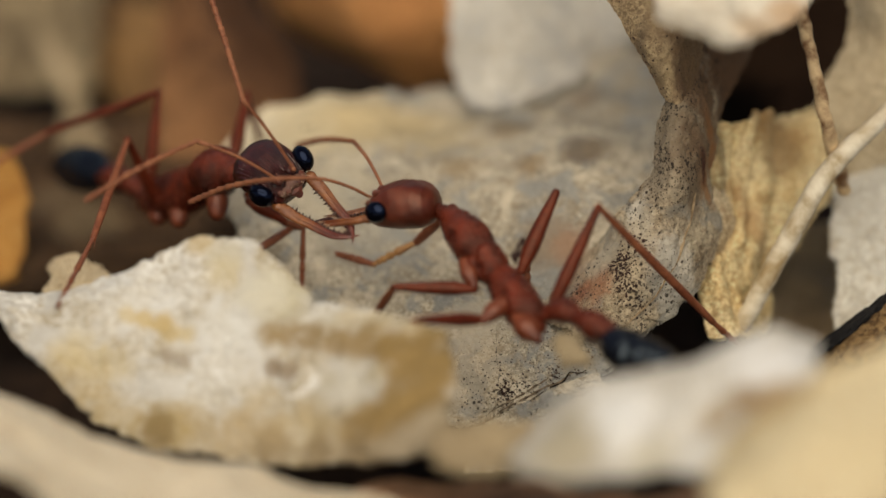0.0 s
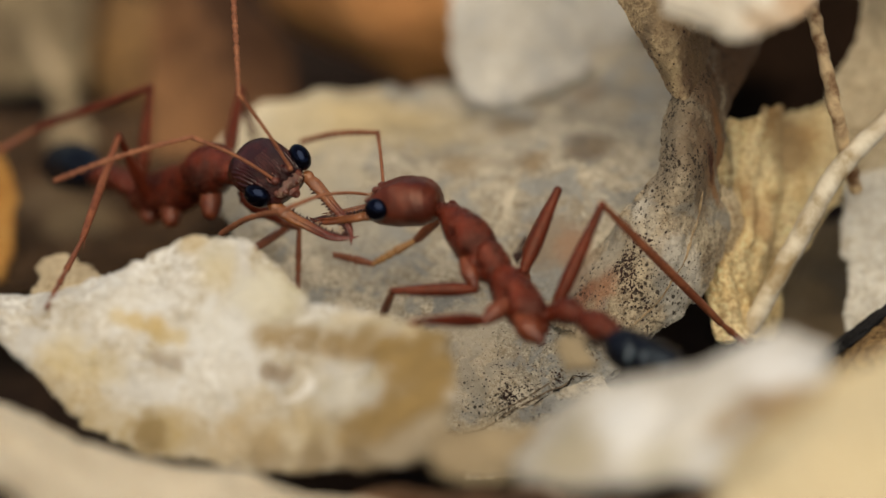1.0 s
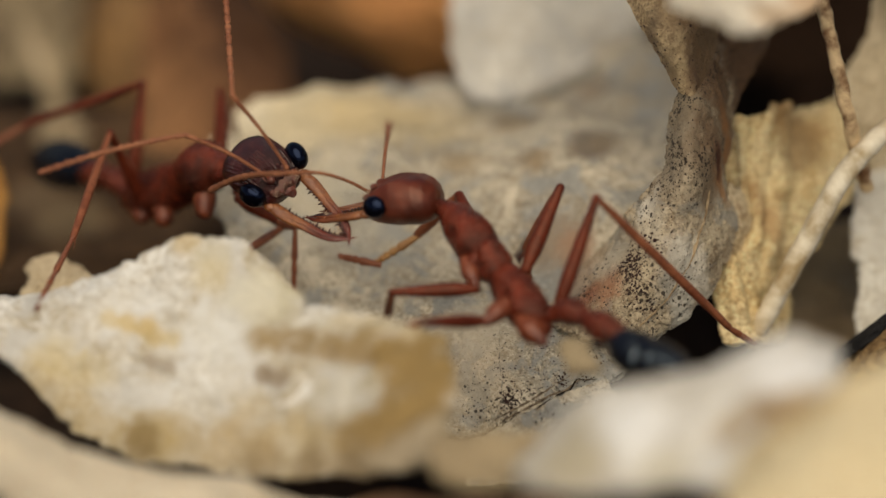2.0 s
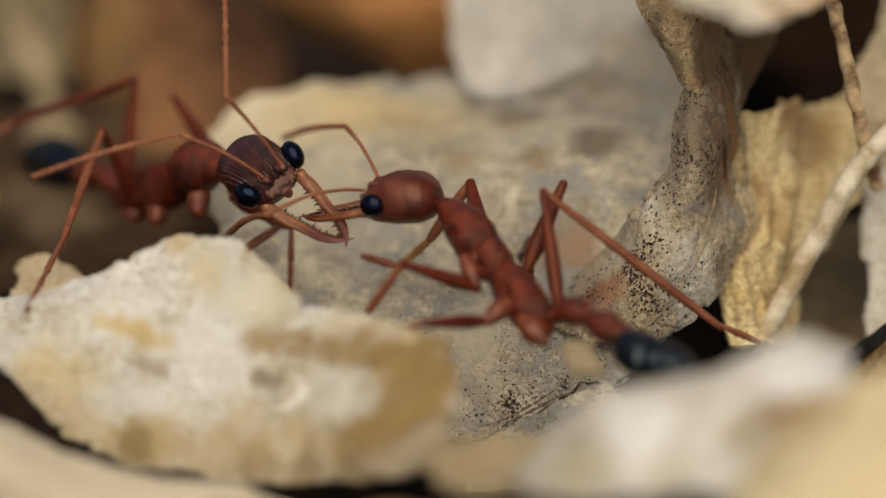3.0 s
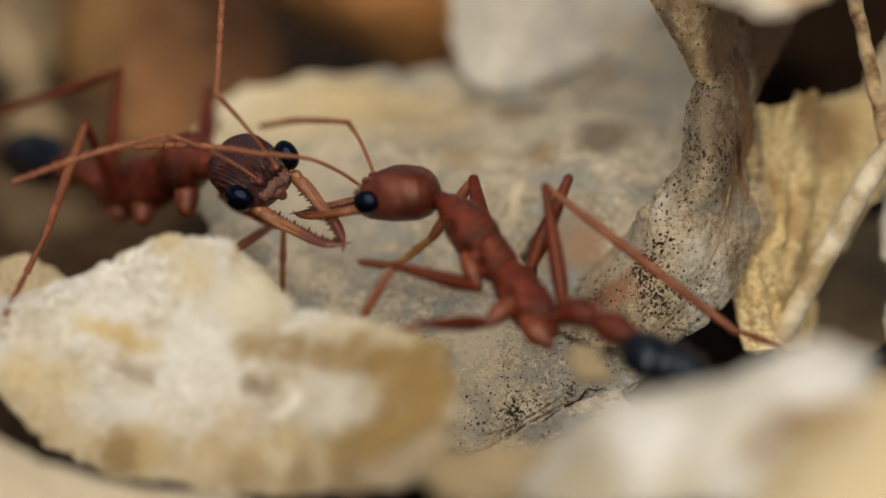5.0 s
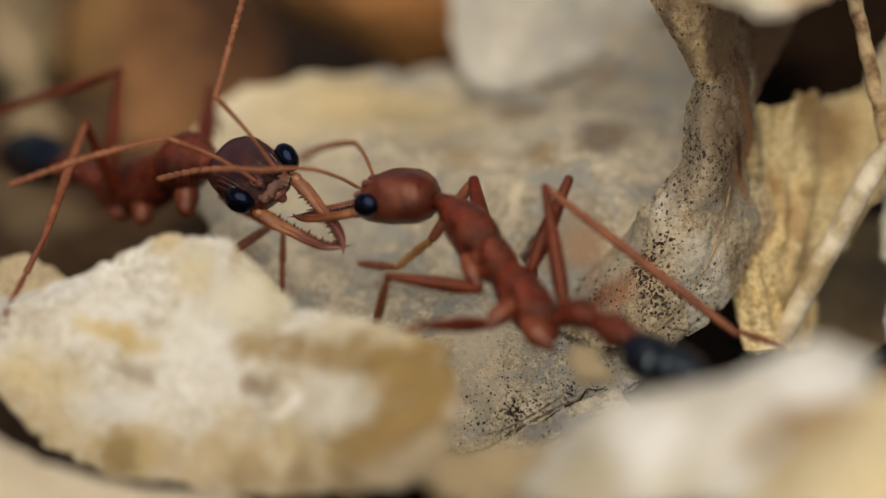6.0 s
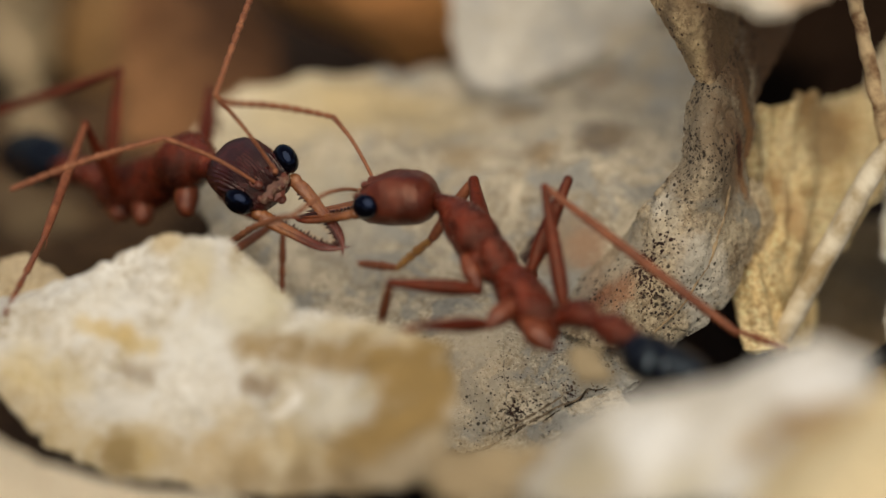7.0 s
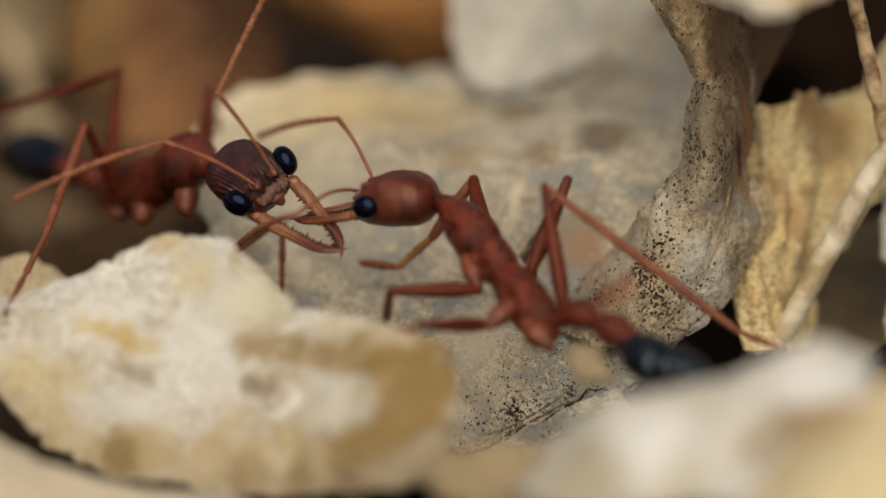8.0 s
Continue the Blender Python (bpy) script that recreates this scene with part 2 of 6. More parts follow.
def sheet(name, rows, mat, label, thick=0.3, n=(70, 60), rag=0.5, wave=0.35, seed=0, category="leaf", parent=None, fine=0.06, pleat=(0, 0)):
    """A dry leaf blade: a surface through a few curves, wrinkled, with a worn edge and real thickness; pleat: height, count."""
    cross = [spline(r, n[1]) for r in rows]
    grid = np.stack([spline(np.stack([c[j] for c in cross]), n[0]) for j in range(n[1])], 1)
    mid = grid.mean((0, 1))
    du, dv = np.gradient(grid, axis=0), np.gradient(grid, axis=1)
    nor = np.cross(du, dv)
    nor /= np.linalg.norm(nor, axis=2, keepdims=True) + 1e-9
    size = [np.linalg.norm(grid[-1] - grid[0], axis=1).mean(), np.linalg.norm(grid[:, -1] - grid[:, 0], axis=1).mean()]
    out = grid.copy()
    off = Vector((seed * 7.3, seed * 3.1, 0))
    for i in range(n[0]):
        for j in range(n[1]):
            v = Vector(grid[i, j])
            a, b = i / (n[0] - 1), j / (n[1] - 1)
            h = noise.noise(v * 0.16 + off) * wave * 2.2 + noise.noise(v * 0.5 + off) * wave + noise.noise(v * 1.7 + off) * fine * 2 + noise.noise(v * 4 + off) * fine + noise.noise(v * 9 + off) * fine * 0.7
            h += pleat[0] * math.sin(6.2832 * pleat[1] * b + 2.5 * noise.noise(v * 0.3 + off)) * (0.6 + noise.noise(v * 0.25 - off))
            p = grid[i, j] + nor[i, j] * h
            near = max(0.0, 1 - 6 * min(a, 1 - a, b, 1 - b))
            if near:
                w = noise.noise(v * 0.35 + off) + 0.6 * noise.noise(v * 1.1 + off) + 0.4 * noise.noise(v * 3 + off)
                p = p + (mid - p) / (np.linalg.norm(mid - p) + 1e-9) * w * rag * near
            out[i, j] = p
    du, dv = np.gradient(out, axis=0), np.gradient(out, axis=1)
    nor = np.cross(du, dv)
    nor /= np.linalg.norm(nor, axis=2, keepdims=True) + 1e-9
    verts = np.vstack([(out + nor * thick / 2).reshape(-1, 3), (out - nor * thick / 2).reshape(-1, 3)])
    a, b = n
    idx = np.arange(a * b).reshape(a, b)
    quads = np.stack([idx[:-1, :-1], idx[1:, :-1], idx[1:, 1:], idx[:-1, 1:]], -1).reshape(-1, 4)
    faces = quads.tolist() + (quads[:, ::-1] + a * b).tolist()
    rim = [*idx[0, :], *idx[1:, -1], *idx[-1, ::-1][1:], *idx[::-1, 0][1:]]
    faces += [[rim[k + 1], rim[k], rim[k] + a * b, rim[k + 1] + a * b] for k in range(len(rim) - 1)]
    ob = link(name, verts, faces, mat, parent)
    SURFACE[ob.name] = (out + nor * thick / 2, out - nor * thick / 2, nor)
    return tagged(ob, label, category if not parent else "")


def tube(path, radii, seg=16, n=28, flat=1.0, ref=(0, 0, 1), rough=0.0, caps=True):
    """A round body along a path; radii along it; flat: height over width; rounded ends."""
    ctr = spline(path, n)
    rad = np.maximum(spline(np.asarray(radii, float)[:, None], n)[:, 0], 0.004)
    tan = np.gradient(ctr, axis=0)
    tan /= np.linalg.norm(tan, axis=1, keepdims=True)
    ref = np.asarray(ref, float)
    if caps:
        ends = []
        for k, sgn in ((0, -1), (-1, 1)):
            ends.append([(ctr[k] + tan[k] * sgn * rad[k] * math.sin(a), rad[k] * math.cos(a), tan[k]) for a in (0.5, 0.95, 1.3, 1.5)])
        ctr = np.vstack([[e[0] for e in ends[0][::-1]], ctr, [e[0] for e in ends[1]]])
        rad = np.concatenate([[e[1] for e in ends[0][::-1]], rad, [e[1] for e in ends[1]]])
        tan = np.vstack([[e[2] for e in ends[0]], tan, [e[2] for e in ends[1]]])
    side = np.cross(tan, ref)
    side /= np.linalg.norm(side, axis=1, keepdims=True) + 1e-9
    up = np.cross(side, tan)
    ang = np.linspace(0, 2 * math.pi, seg, endpoint=False)
    v = ctr[:, None] + rad[:, None, None] * (np.cos(ang)[None, :, None] * side[:, None] + flat * np.sin(ang)[None, :, None] * up[:, None])
    if rough:
        for i in range(v.shape[0]):
            for j in range(seg):
                v[i, j] += (v[i, j] - ctr[i]) * rough * (noise.noise(Vector(v[i, j]) * 1.3) + 0.5 * noise.noise(Vector(v[i, j]) * 5))
    k = v.shape[0]
    faces = [[i * seg + j, i * seg + (j + 1) % seg, (i + 1) * seg + (j + 1) % seg, (i + 1) * seg + j] for i in range(k - 1) for j in range(seg)]
    faces += [list(range(seg))[::-1], [(k - 1) * seg + j for j in range(seg)]]
    return v.reshape(-1, 3), faces


def joined(*pieces):
    verts, faces, base = [], [], 0
    for v, f in pieces:
        verts.append(v)
        faces += [[i + base for i in q] for q in f]
        base += len(v)
    return np.vstack(verts), faces


def ball(centre, radii, axes=None, nu=24, nv=14, power=1.0):
    """An ellipsoid; power below 1 squares it off."""
    th = np.linspace(0, math.pi, nv)
    ph = np.linspace(0, 2 * math.pi, nu, endpoint=False)
    s = lambda x: np.sign(x) * np.abs(x) ** power
    x = s(np.cos(th))[:, None] * np.ones(nu)[None]
    y = s(np.sin(th))[:, None] * s(np.cos(ph))[None]
    z = s(np.sin(th))[:, None] * s(np.sin(ph))[None]
    v = np.stack([x, y, z], -1).reshape(-1, 3) * np.asarray(radii)
    if axes is not None:
        v = v @ np.asarray(axes)
    faces = [[i * nu + j, i * nu + (j + 1) % nu, (i + 1) * nu + (j + 1) % nu, (i + 1) * nu + j] for i in range(nv - 1) for j in range(nu)]
    return v + np.asarray(centre), faces


# ---- ground ----
def soil_height(x, y):
    r = math.hypot(x, y + 3)
    base = 9.0 * math.exp(-(r / 55.0) ** 4)
    return base + (noise.noise(Vector((x * 0.12, y * 0.12, 0))) * 2.0 + noise.noise(Vector((x * 0.5, y * 0.5, 3))) * 0.8) * math.exp(-r / 400)


def ground():
    radii = [0.0] + [1.2 * 1.0 * k for k in range(1, 60)] + [72 * 1.25 ** k for k in range(1, 66)]
    seg = 120
    verts = []
    for r in radii[1:]:
        for j in range(seg):
            a = 2 * math.pi * j / seg
            x, y = r * math.cos(a), r * math.sin(a)
            verts.append((x, y, soil_height(x, y)))
    verts.append((0, 0, soil_height(0, 0)))
    k = len(radii) - 1
    faces = [[i * seg + j, (i + 1) * seg + j, (i + 1) * seg + (j + 1) % seg, i * seg + (j + 1) % seg] for i in range(k - 1) for j in range(seg)]
    faces += [[k * seg, j, (j + 1) % seg] for j in range(seg)]
    tagged(link("ground", verts, faces, SOIL, pivot=(0, 0, 0)), "dark soil under the leaf litter", "ground", kind="structure")


# ---- leaf litter ----
def rib(leaf, path, radii, mat, name="midrib", flat=0.6):
    top, under, nor = SURFACE[leaf.name]
    facing = ((nor * -np.array(AXIS)).sum(2) > 0)[..., None]
    face, out = np.where(facing, top, under).reshape(-1, 3), np.where(facing, nor, -nor).reshape(-1, 3)
    line = []
    for p in spline(path, 9):
        d = ((face - p) ** 2).sum(1)
        near = np.argsort(d)[:14]
        line.append(face[near].mean(0) * 0.5 + 0.5 * (p + out[near[0]] * ((face[near].mean(0) - p) @ out[near[0]])) + out[near[0]] * 0.005)
    v, f = tube(line, radii, seg=10, n=90, flat=flat, rough=0.6)
    link(name, v, f, mat, leaf)


def fungus_on(leaf, clumps, mat, seed):
    """Black fungus dots standing on a leaf: clumps of (place in mm, spread in mm, how many, smallest and largest radius in mm)."""
    rng = np.random.default_rng(seed)
    top, under, nor = SURFACE[leaf.name]
    toward = -np.array(AXIS)
    side = np.where(((nor * toward).sum(2) > 0)[..., None], top, under).reshape(-1, 3)
    out = np.where(((nor * toward).sum(2) > 0)[..., None], nor, -nor).reshape(-1, 3)
    th = np.array([1.45, 1.0, 0.45])
    ph = np.linspace(0, 2 * math.pi, 7, endpoint=False)
    verts, faces = [], []
    for place, spread, count, small, large in clumps:
        d = np.linalg.norm(side - np.asarray(place), axis=1)
        w = np.exp(-(d / spread) ** 2)
        for i in rng.choice(len(side), count, p=w / w.sum()):
            r = small + (large - small) * rng.random() ** 2
            n = out[i]
            a = np.cross(n, (0.3, 0.5, 0.8))
            a /= np.linalg.norm(a)
            b = np.cross(n, a)
            c = side[i] + (a * rng.normal() + b * rng.normal()) * 0.05
            base = len(verts)
            for t0 in th:
                for p in ph:
                    k = r * (0.8 + 0.4 * rng.random())
                    verts.append(c + (a * math.cos(p) + b * math.sin(p)) * k * math.sin(t0) + n * (r * 0.7 * math.cos(t0) - 0.02))
            verts.append(c + n * r * 0.7)
            for q in range(2):
                faces += [[base + q * 7 + j, base + q * 7 + (j + 1) % 7, base + (q + 1) * 7 + (j + 1) % 7, base + (q + 1) * 7 + j] for j in range(7)]
            faces += [[base + 14 + j, base + 14 + (j + 1) % 7, base + 21] for j in range(7)]
    tagged(link("fungus_dots", verts, faces, mat, leaf, "tiny black fungus dots"), kind="stuff")


def litter():
    fungus = plain_material("black_fungus", (0.022, 0.013, 0.012), 0.6, (0.048, 0.022, 0.018), 2500, 0.5)
    curled_rib = plain_material("dark_leaf_rib", (0.33, 0.245, 0.15), 0.8, (0.17, 0.11, 0.06), 1800, 0.7)
    centre_mat = leaf_material("grey_leaf", (0.56, 0.495, 0.385), (0.30, 0.265, 0.21), (0.19, 0.13, 0.065), 0.55, stained=0.6, cool=(0.26, 0.265, 0.255), fungus=[
        ((3.72, -5.32, 18.15), 1.5, 0.4), ((5.98, -3.32, 19.25), 1.8, 0.25)],
        # the two small dark spots near (4.1, 4.0) paint the dark of a slit
        spots=[((8.11, -0.53, 21.49), 1.8, (0.33, 0.14, 0.07), 0.5), ((-9.9, 17.0, 20.4), 4.4, (0.68, 0.59, 0.43), 0.95), ((-6.90, 16.20, 20.98), 4.0, (0.58, 0.48, 0.31), 0.9), ((-3.91, 16.36, 21.21), 3.5, (0.50, 0.39, 0.22), 0.8), ((-0.65, 15.37, 21.55), 3.5, (0.42, 0.33, 0.19), 0.7), ((7.83, 10.65, 22.65), 1.9, (0.15, 0.105, 0.065), 0.8), ((3.55, 14.78, 22.44), 1.6, (0.19, 0.14, 0.085), 0.8), ((7.77, 17.91, 23.43), 1.3, (0.22, 0.15, 0.09), 0.7), ((0.97, 10.52, 21.60), 1.4, (0.27, 0.19, 0.1), 0.6), ((4.73, 9.39, 21.72), 1.2, (0.24, 0.16, 0.08), 0.7), ((-4.39, 6.36, 20.88), 2.5, (0.30, 0.29, 0.26), 0.5), ((1.48, -3.22, 18.53), 3.0, (0.58, 0.47, 0.33), 0.45), ((1.75, -1.04, 19.90), 2.0, (0.52, 0.46, 0.36), 0.7), ((4.06, 4.00, 21.17), 0.55, (0.06, 0.04, 0.03), 0.9), ((4.38, 4.34, 21.48), 0.4, (0.10, 0.06, 0.04), 0.9), ((5.76, 4.10, 21.49), 2.0, (0.26, 0.20, 0.145), 0.85), ((6.83, 3.70, 21.44), 1.2, (0.32, 0.19, 0.12), 0.7), ((-6.03, 9.50, 21.00), 3.0, (0.50, 0.44, 0.33), 0.6)])
    centre = sheet("broad_leaf", [
        [(-12.55, 15.9, 19.0), (-9.9, 19.05, 20.0), (-3.93, 19.30, 20.19), (3.19, 23.56, 19.29), (14.97, 23.00, 21.98)],
        [(-11.6, 9.44, 20.0), (-6.04, 10.78, 21.09), (-0.65, 10.68, 21.82), (4.74, 10.58, 22.54), (13.82, 7.90, 23.08)],
        [(-10.27, 4.32, 19.70), (-4.93, 5.19, 20.07), (-0.64, 4.93, 20.58), (4.70, 4.11, 21.15), (12.13, 2.02, 21.65)],
        [(-8.09, -0.58, 17.94), (-3.30, -0.12, 18.60), (0.42, -0.94, 19.18), (4.66, -1.75, 19.76), (11.03, -1.60, 19.97)],
        [(-5.92, -6.71, 16.16), (-2.22, -6.41, 16.59), (1.21, -6.11, 17.02), (4.12, -5.50, 17.89), (8.89, -3.78, 18.60)]],
        centre_mat, "broad grey-beige dry leaf with black fungus specks", seed=1, n=(190, 170), rag=0.35, fine=0.08)
    # the dense clumps near (4.0, 3.8) are added to blacken that slit
    fungus_on(centre, [((3.72, -5.27, 18.21), 1.0, 260, 0.012, 0.06), ((5.98, -3.17, 19.47), 1.8, 260, 0.012, 0.06), ((3.87, -2.92, 18.96), 2.4, 260, 0.015, 0.05), ((5.71, -4.42, 18.74), 1.5, 130, 0.015, 0.06), ((6.52, -1.92, 20.21), 1.5, 120, 0.02, 0.07), ((7.05, -0.99, 20.84), 1.4, 40, 0.03, 0.1), ((2.28, -3.93, 18.39), 2.5, 90, 0.015, 0.04), ((4.0, 3.76, 20.95), 0.22, 90, 0.05, 0.13), ((4.35, 4.5, 21.3), 0.25, 50, 0.04, 0.10), ((3.35, -5.0, 18.3), 0.4, 110, 0.03, 0.09), ((5.98, -4.0, 18.8), 0.25, 26, 0.04, 0.09), ((7.0, -2.2, 20.0), 0.8, 120, 0.02, 0.07), ((2.9, -3.4, 19.0), 0.35, 40, 0.02, 0.05)], fungus, 5)
    # the dark tone includes the shadow along the cracks
    cracked = plain_material("cracked_rib", (0.25, 0.19, 0.13), 0.9, (0.07, 0.05, 0.035), 2600, 0.9)
    rib(centre, [(1.74, -6.34, 16.87), (3.06, -5.97, 17.65), (4.65, -5.47, 18.36), (6.23, -4.70, 18.94), (7.69, -4.21, 19.04)], [0.02, 0.05, 0.07, 0.05, 0.02], cracked, flat=0.6)
    rib(centre, [(2.2, -5.9, 17.5), (3.4, -5.6, 18.0), (4.9, -4.95, 18.6), (6.3, -4.2, 19.1)], [0.02, 0.09, 0.08, 0.02], cracked, "crack_strip", flat=0.25)
    # black strip laid on the blade for the dark inside a gap
    rib(centre, [(4.1, -5.9, 17.9), (5.2, -5.35, 18.4), (6.6, -4.55, 18.9), (7.6, -4.0, 19.2)], [0.02, 0.05, 0.06, 0.02], plain_material("black_crack", (0.02, 0.015, 0.012), 0.9, (0.05, 0.035, 0.025), 2600, 0.9), "crack_strip", flat=0.5)
    rib(centre, [(2.85, -1.5, 20.0), (2.87, -2.9, 19.3), (2.95, -4.3, 18.7), (2.95, -5.2, 18.1)], [0.01, 0.022, 0.03, 0.015], plain_material("grey_crease", (0.30, 0.27, 0.22), 0.9, (0.17, 0.14, 0.11), 2600, 0.9), "crease", flat=0.4)
    sheet("leaf_scrap", [
        [(1.74, -6.41, 16.59), (3.85, -6.28, 17.64), (5.70, -5.68, 18.51), (8.08, -4.74, 18.97)],
        [(1.47, -8.63, 16.91), (3.84, -8.18, 17.55), (6.21, -7.72, 18.20), (9.10, -7.12, 19.06)],
        [(1.21, -11.00, 17.01), (3.83, -10.85, 17.23), (6.45, -10.40, 17.87), (9.86, -9.79, 18.73)]],
        centre_mat, "cracked grey leaf scrap below the broad leaf", seed=21, n=(50, 60), rag=0.3)
    spotted = leaf_material("spotted_leaf", (0.43, 0.355, 0.245), (0.25, 0.195, 0.13), (0.15, 0.095, 0.052), 1.15, stained=0.8, cool=(0.27, 0.25, 0.21), fungus=[
        ((9.55, -0.74, 22.94), 1.8, 0.5)],
        # brown upper and right-hand spots carry the shade of the recess as colour
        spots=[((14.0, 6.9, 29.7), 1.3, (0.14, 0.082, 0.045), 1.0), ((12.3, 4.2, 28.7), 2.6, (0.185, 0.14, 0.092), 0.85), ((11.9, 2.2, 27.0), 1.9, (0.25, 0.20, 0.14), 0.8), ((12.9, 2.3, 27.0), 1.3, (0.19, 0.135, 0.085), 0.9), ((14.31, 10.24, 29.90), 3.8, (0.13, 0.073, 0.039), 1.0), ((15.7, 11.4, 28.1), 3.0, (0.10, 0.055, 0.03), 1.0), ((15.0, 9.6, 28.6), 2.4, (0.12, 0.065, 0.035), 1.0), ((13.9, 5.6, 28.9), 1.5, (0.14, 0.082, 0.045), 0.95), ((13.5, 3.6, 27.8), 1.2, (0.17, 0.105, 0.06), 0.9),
               ((14.1, 5.4, 27.4), 0.8, (0.27, 0.125, 0.05), 0.9), ((14.05, 3.6, 25.6), 0.7, (0.30, 0.15, 0.065), 0.85), ((13.88, 3.65, 26.82), 0.42, (0.07, 0.022, 0.014), 1.0),
               ((8.16, -0.86, 21.73), 1.3, (0.34, 0.15, 0.08), 0.7), ((7.33, 1.20, 22.22), 1.3, (0.44, 0.30, 0.20), 0.5), ((7.32, -0.42, 21.41), 0.7, (0.27, 0.10, 0.055), 0.7), ((8.6, 0.9, 22.9), 1.3, (0.44, 0.38, 0.29), 0.7),
               ((10.3, 1.6, 25.4), 0.7, (0.62, 0.57, 0.48), 0.7), ((10.6, 0.6, 24.6), 1.0, (0.52, 0.46, 0.36), 0.6), ((11.80, -0.91, 23.38), 1.4, (0.42, 0.375, 0.31), 0.7), ((12.22, -0.82, 21.37), 1.3, (0.52, 0.48, 0.40), 0.8), ((12.9, 0.1, 22.4), 0.8, (0.64, 0.58, 0.48), 0.7)])
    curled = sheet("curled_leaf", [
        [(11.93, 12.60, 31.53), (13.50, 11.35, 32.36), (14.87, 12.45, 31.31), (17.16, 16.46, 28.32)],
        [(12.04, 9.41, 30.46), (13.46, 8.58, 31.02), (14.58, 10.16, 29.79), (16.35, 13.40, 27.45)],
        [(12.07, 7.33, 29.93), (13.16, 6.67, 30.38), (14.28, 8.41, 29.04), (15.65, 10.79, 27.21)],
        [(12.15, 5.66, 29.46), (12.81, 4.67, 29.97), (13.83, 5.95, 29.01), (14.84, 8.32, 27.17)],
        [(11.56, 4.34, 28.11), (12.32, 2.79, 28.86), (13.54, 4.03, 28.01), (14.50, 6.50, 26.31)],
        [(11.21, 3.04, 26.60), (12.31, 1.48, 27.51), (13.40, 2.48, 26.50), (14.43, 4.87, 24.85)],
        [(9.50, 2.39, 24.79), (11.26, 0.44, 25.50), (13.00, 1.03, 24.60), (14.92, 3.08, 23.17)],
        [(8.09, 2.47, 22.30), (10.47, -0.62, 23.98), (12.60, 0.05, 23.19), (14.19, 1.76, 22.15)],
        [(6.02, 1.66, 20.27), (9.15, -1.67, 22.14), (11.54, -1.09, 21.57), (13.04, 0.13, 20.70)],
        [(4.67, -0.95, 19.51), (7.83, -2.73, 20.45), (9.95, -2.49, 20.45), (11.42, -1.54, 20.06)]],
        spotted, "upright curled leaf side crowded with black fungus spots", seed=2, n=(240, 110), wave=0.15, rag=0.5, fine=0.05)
    fungus_on(curled, [((9.42, -0.47, 23.33), 0.62, 250, 0.025, 0.085), ((9.79, -1.08, 22.46), 0.55, 200, 0.025, 0.085), ((9.3, -0.3, 23.6), 0.45, 50, 0.04, 0.10), ((10.08, -1.62, 21.68), 0.5, 50, 0.03, 0.08), ((10.16, 0.39, 24.56), 0.9, 60, 0.025, 0.08), ((9.42, -0.44, 23.37), 1.5, 90, 0.02, 0.06), ((10.42, 0.02, 24.02), 0.45, 26, 0.05, 0.13), ((11.01, 0.62, 24.89), 1.6, 110, 0.02, 0.06), ((11.81, 2.70, 26.99), 2.0, 300, 0.015, 0.05), ((12.33, 3.52, 28.68), 1.5, 150, 0.015, 0.05), ((10.9, 2.0, 26.4), 0.5, 60, 0.02, 0.06), ((11.5, 3.2, 28.0), 0.4, 40, 0.02, 0.06), ((12.33, -0.35, 22.98), 2.0, 40, 0.02, 0.05), ((7.06, -0.28, 20.99), 1.6, 120, 0.015, 0.06), ((8.3, -1.6, 21.0), 0.9, 90, 0.02, 0.07)], fungus, 6)
    rib(curled, [(13.56, 2.26, 26.01), (12.95, 0.9, 24.6), (12.2, -0.05, 23.4), (11.2, -1.0, 22.2), (10.0, -2.2, 21.1), (9.2, -2.7, 20.6)], [0.04, 0.08, 0.09, 0.09, 0.08, 0.05], curled_rib, flat=0.25)
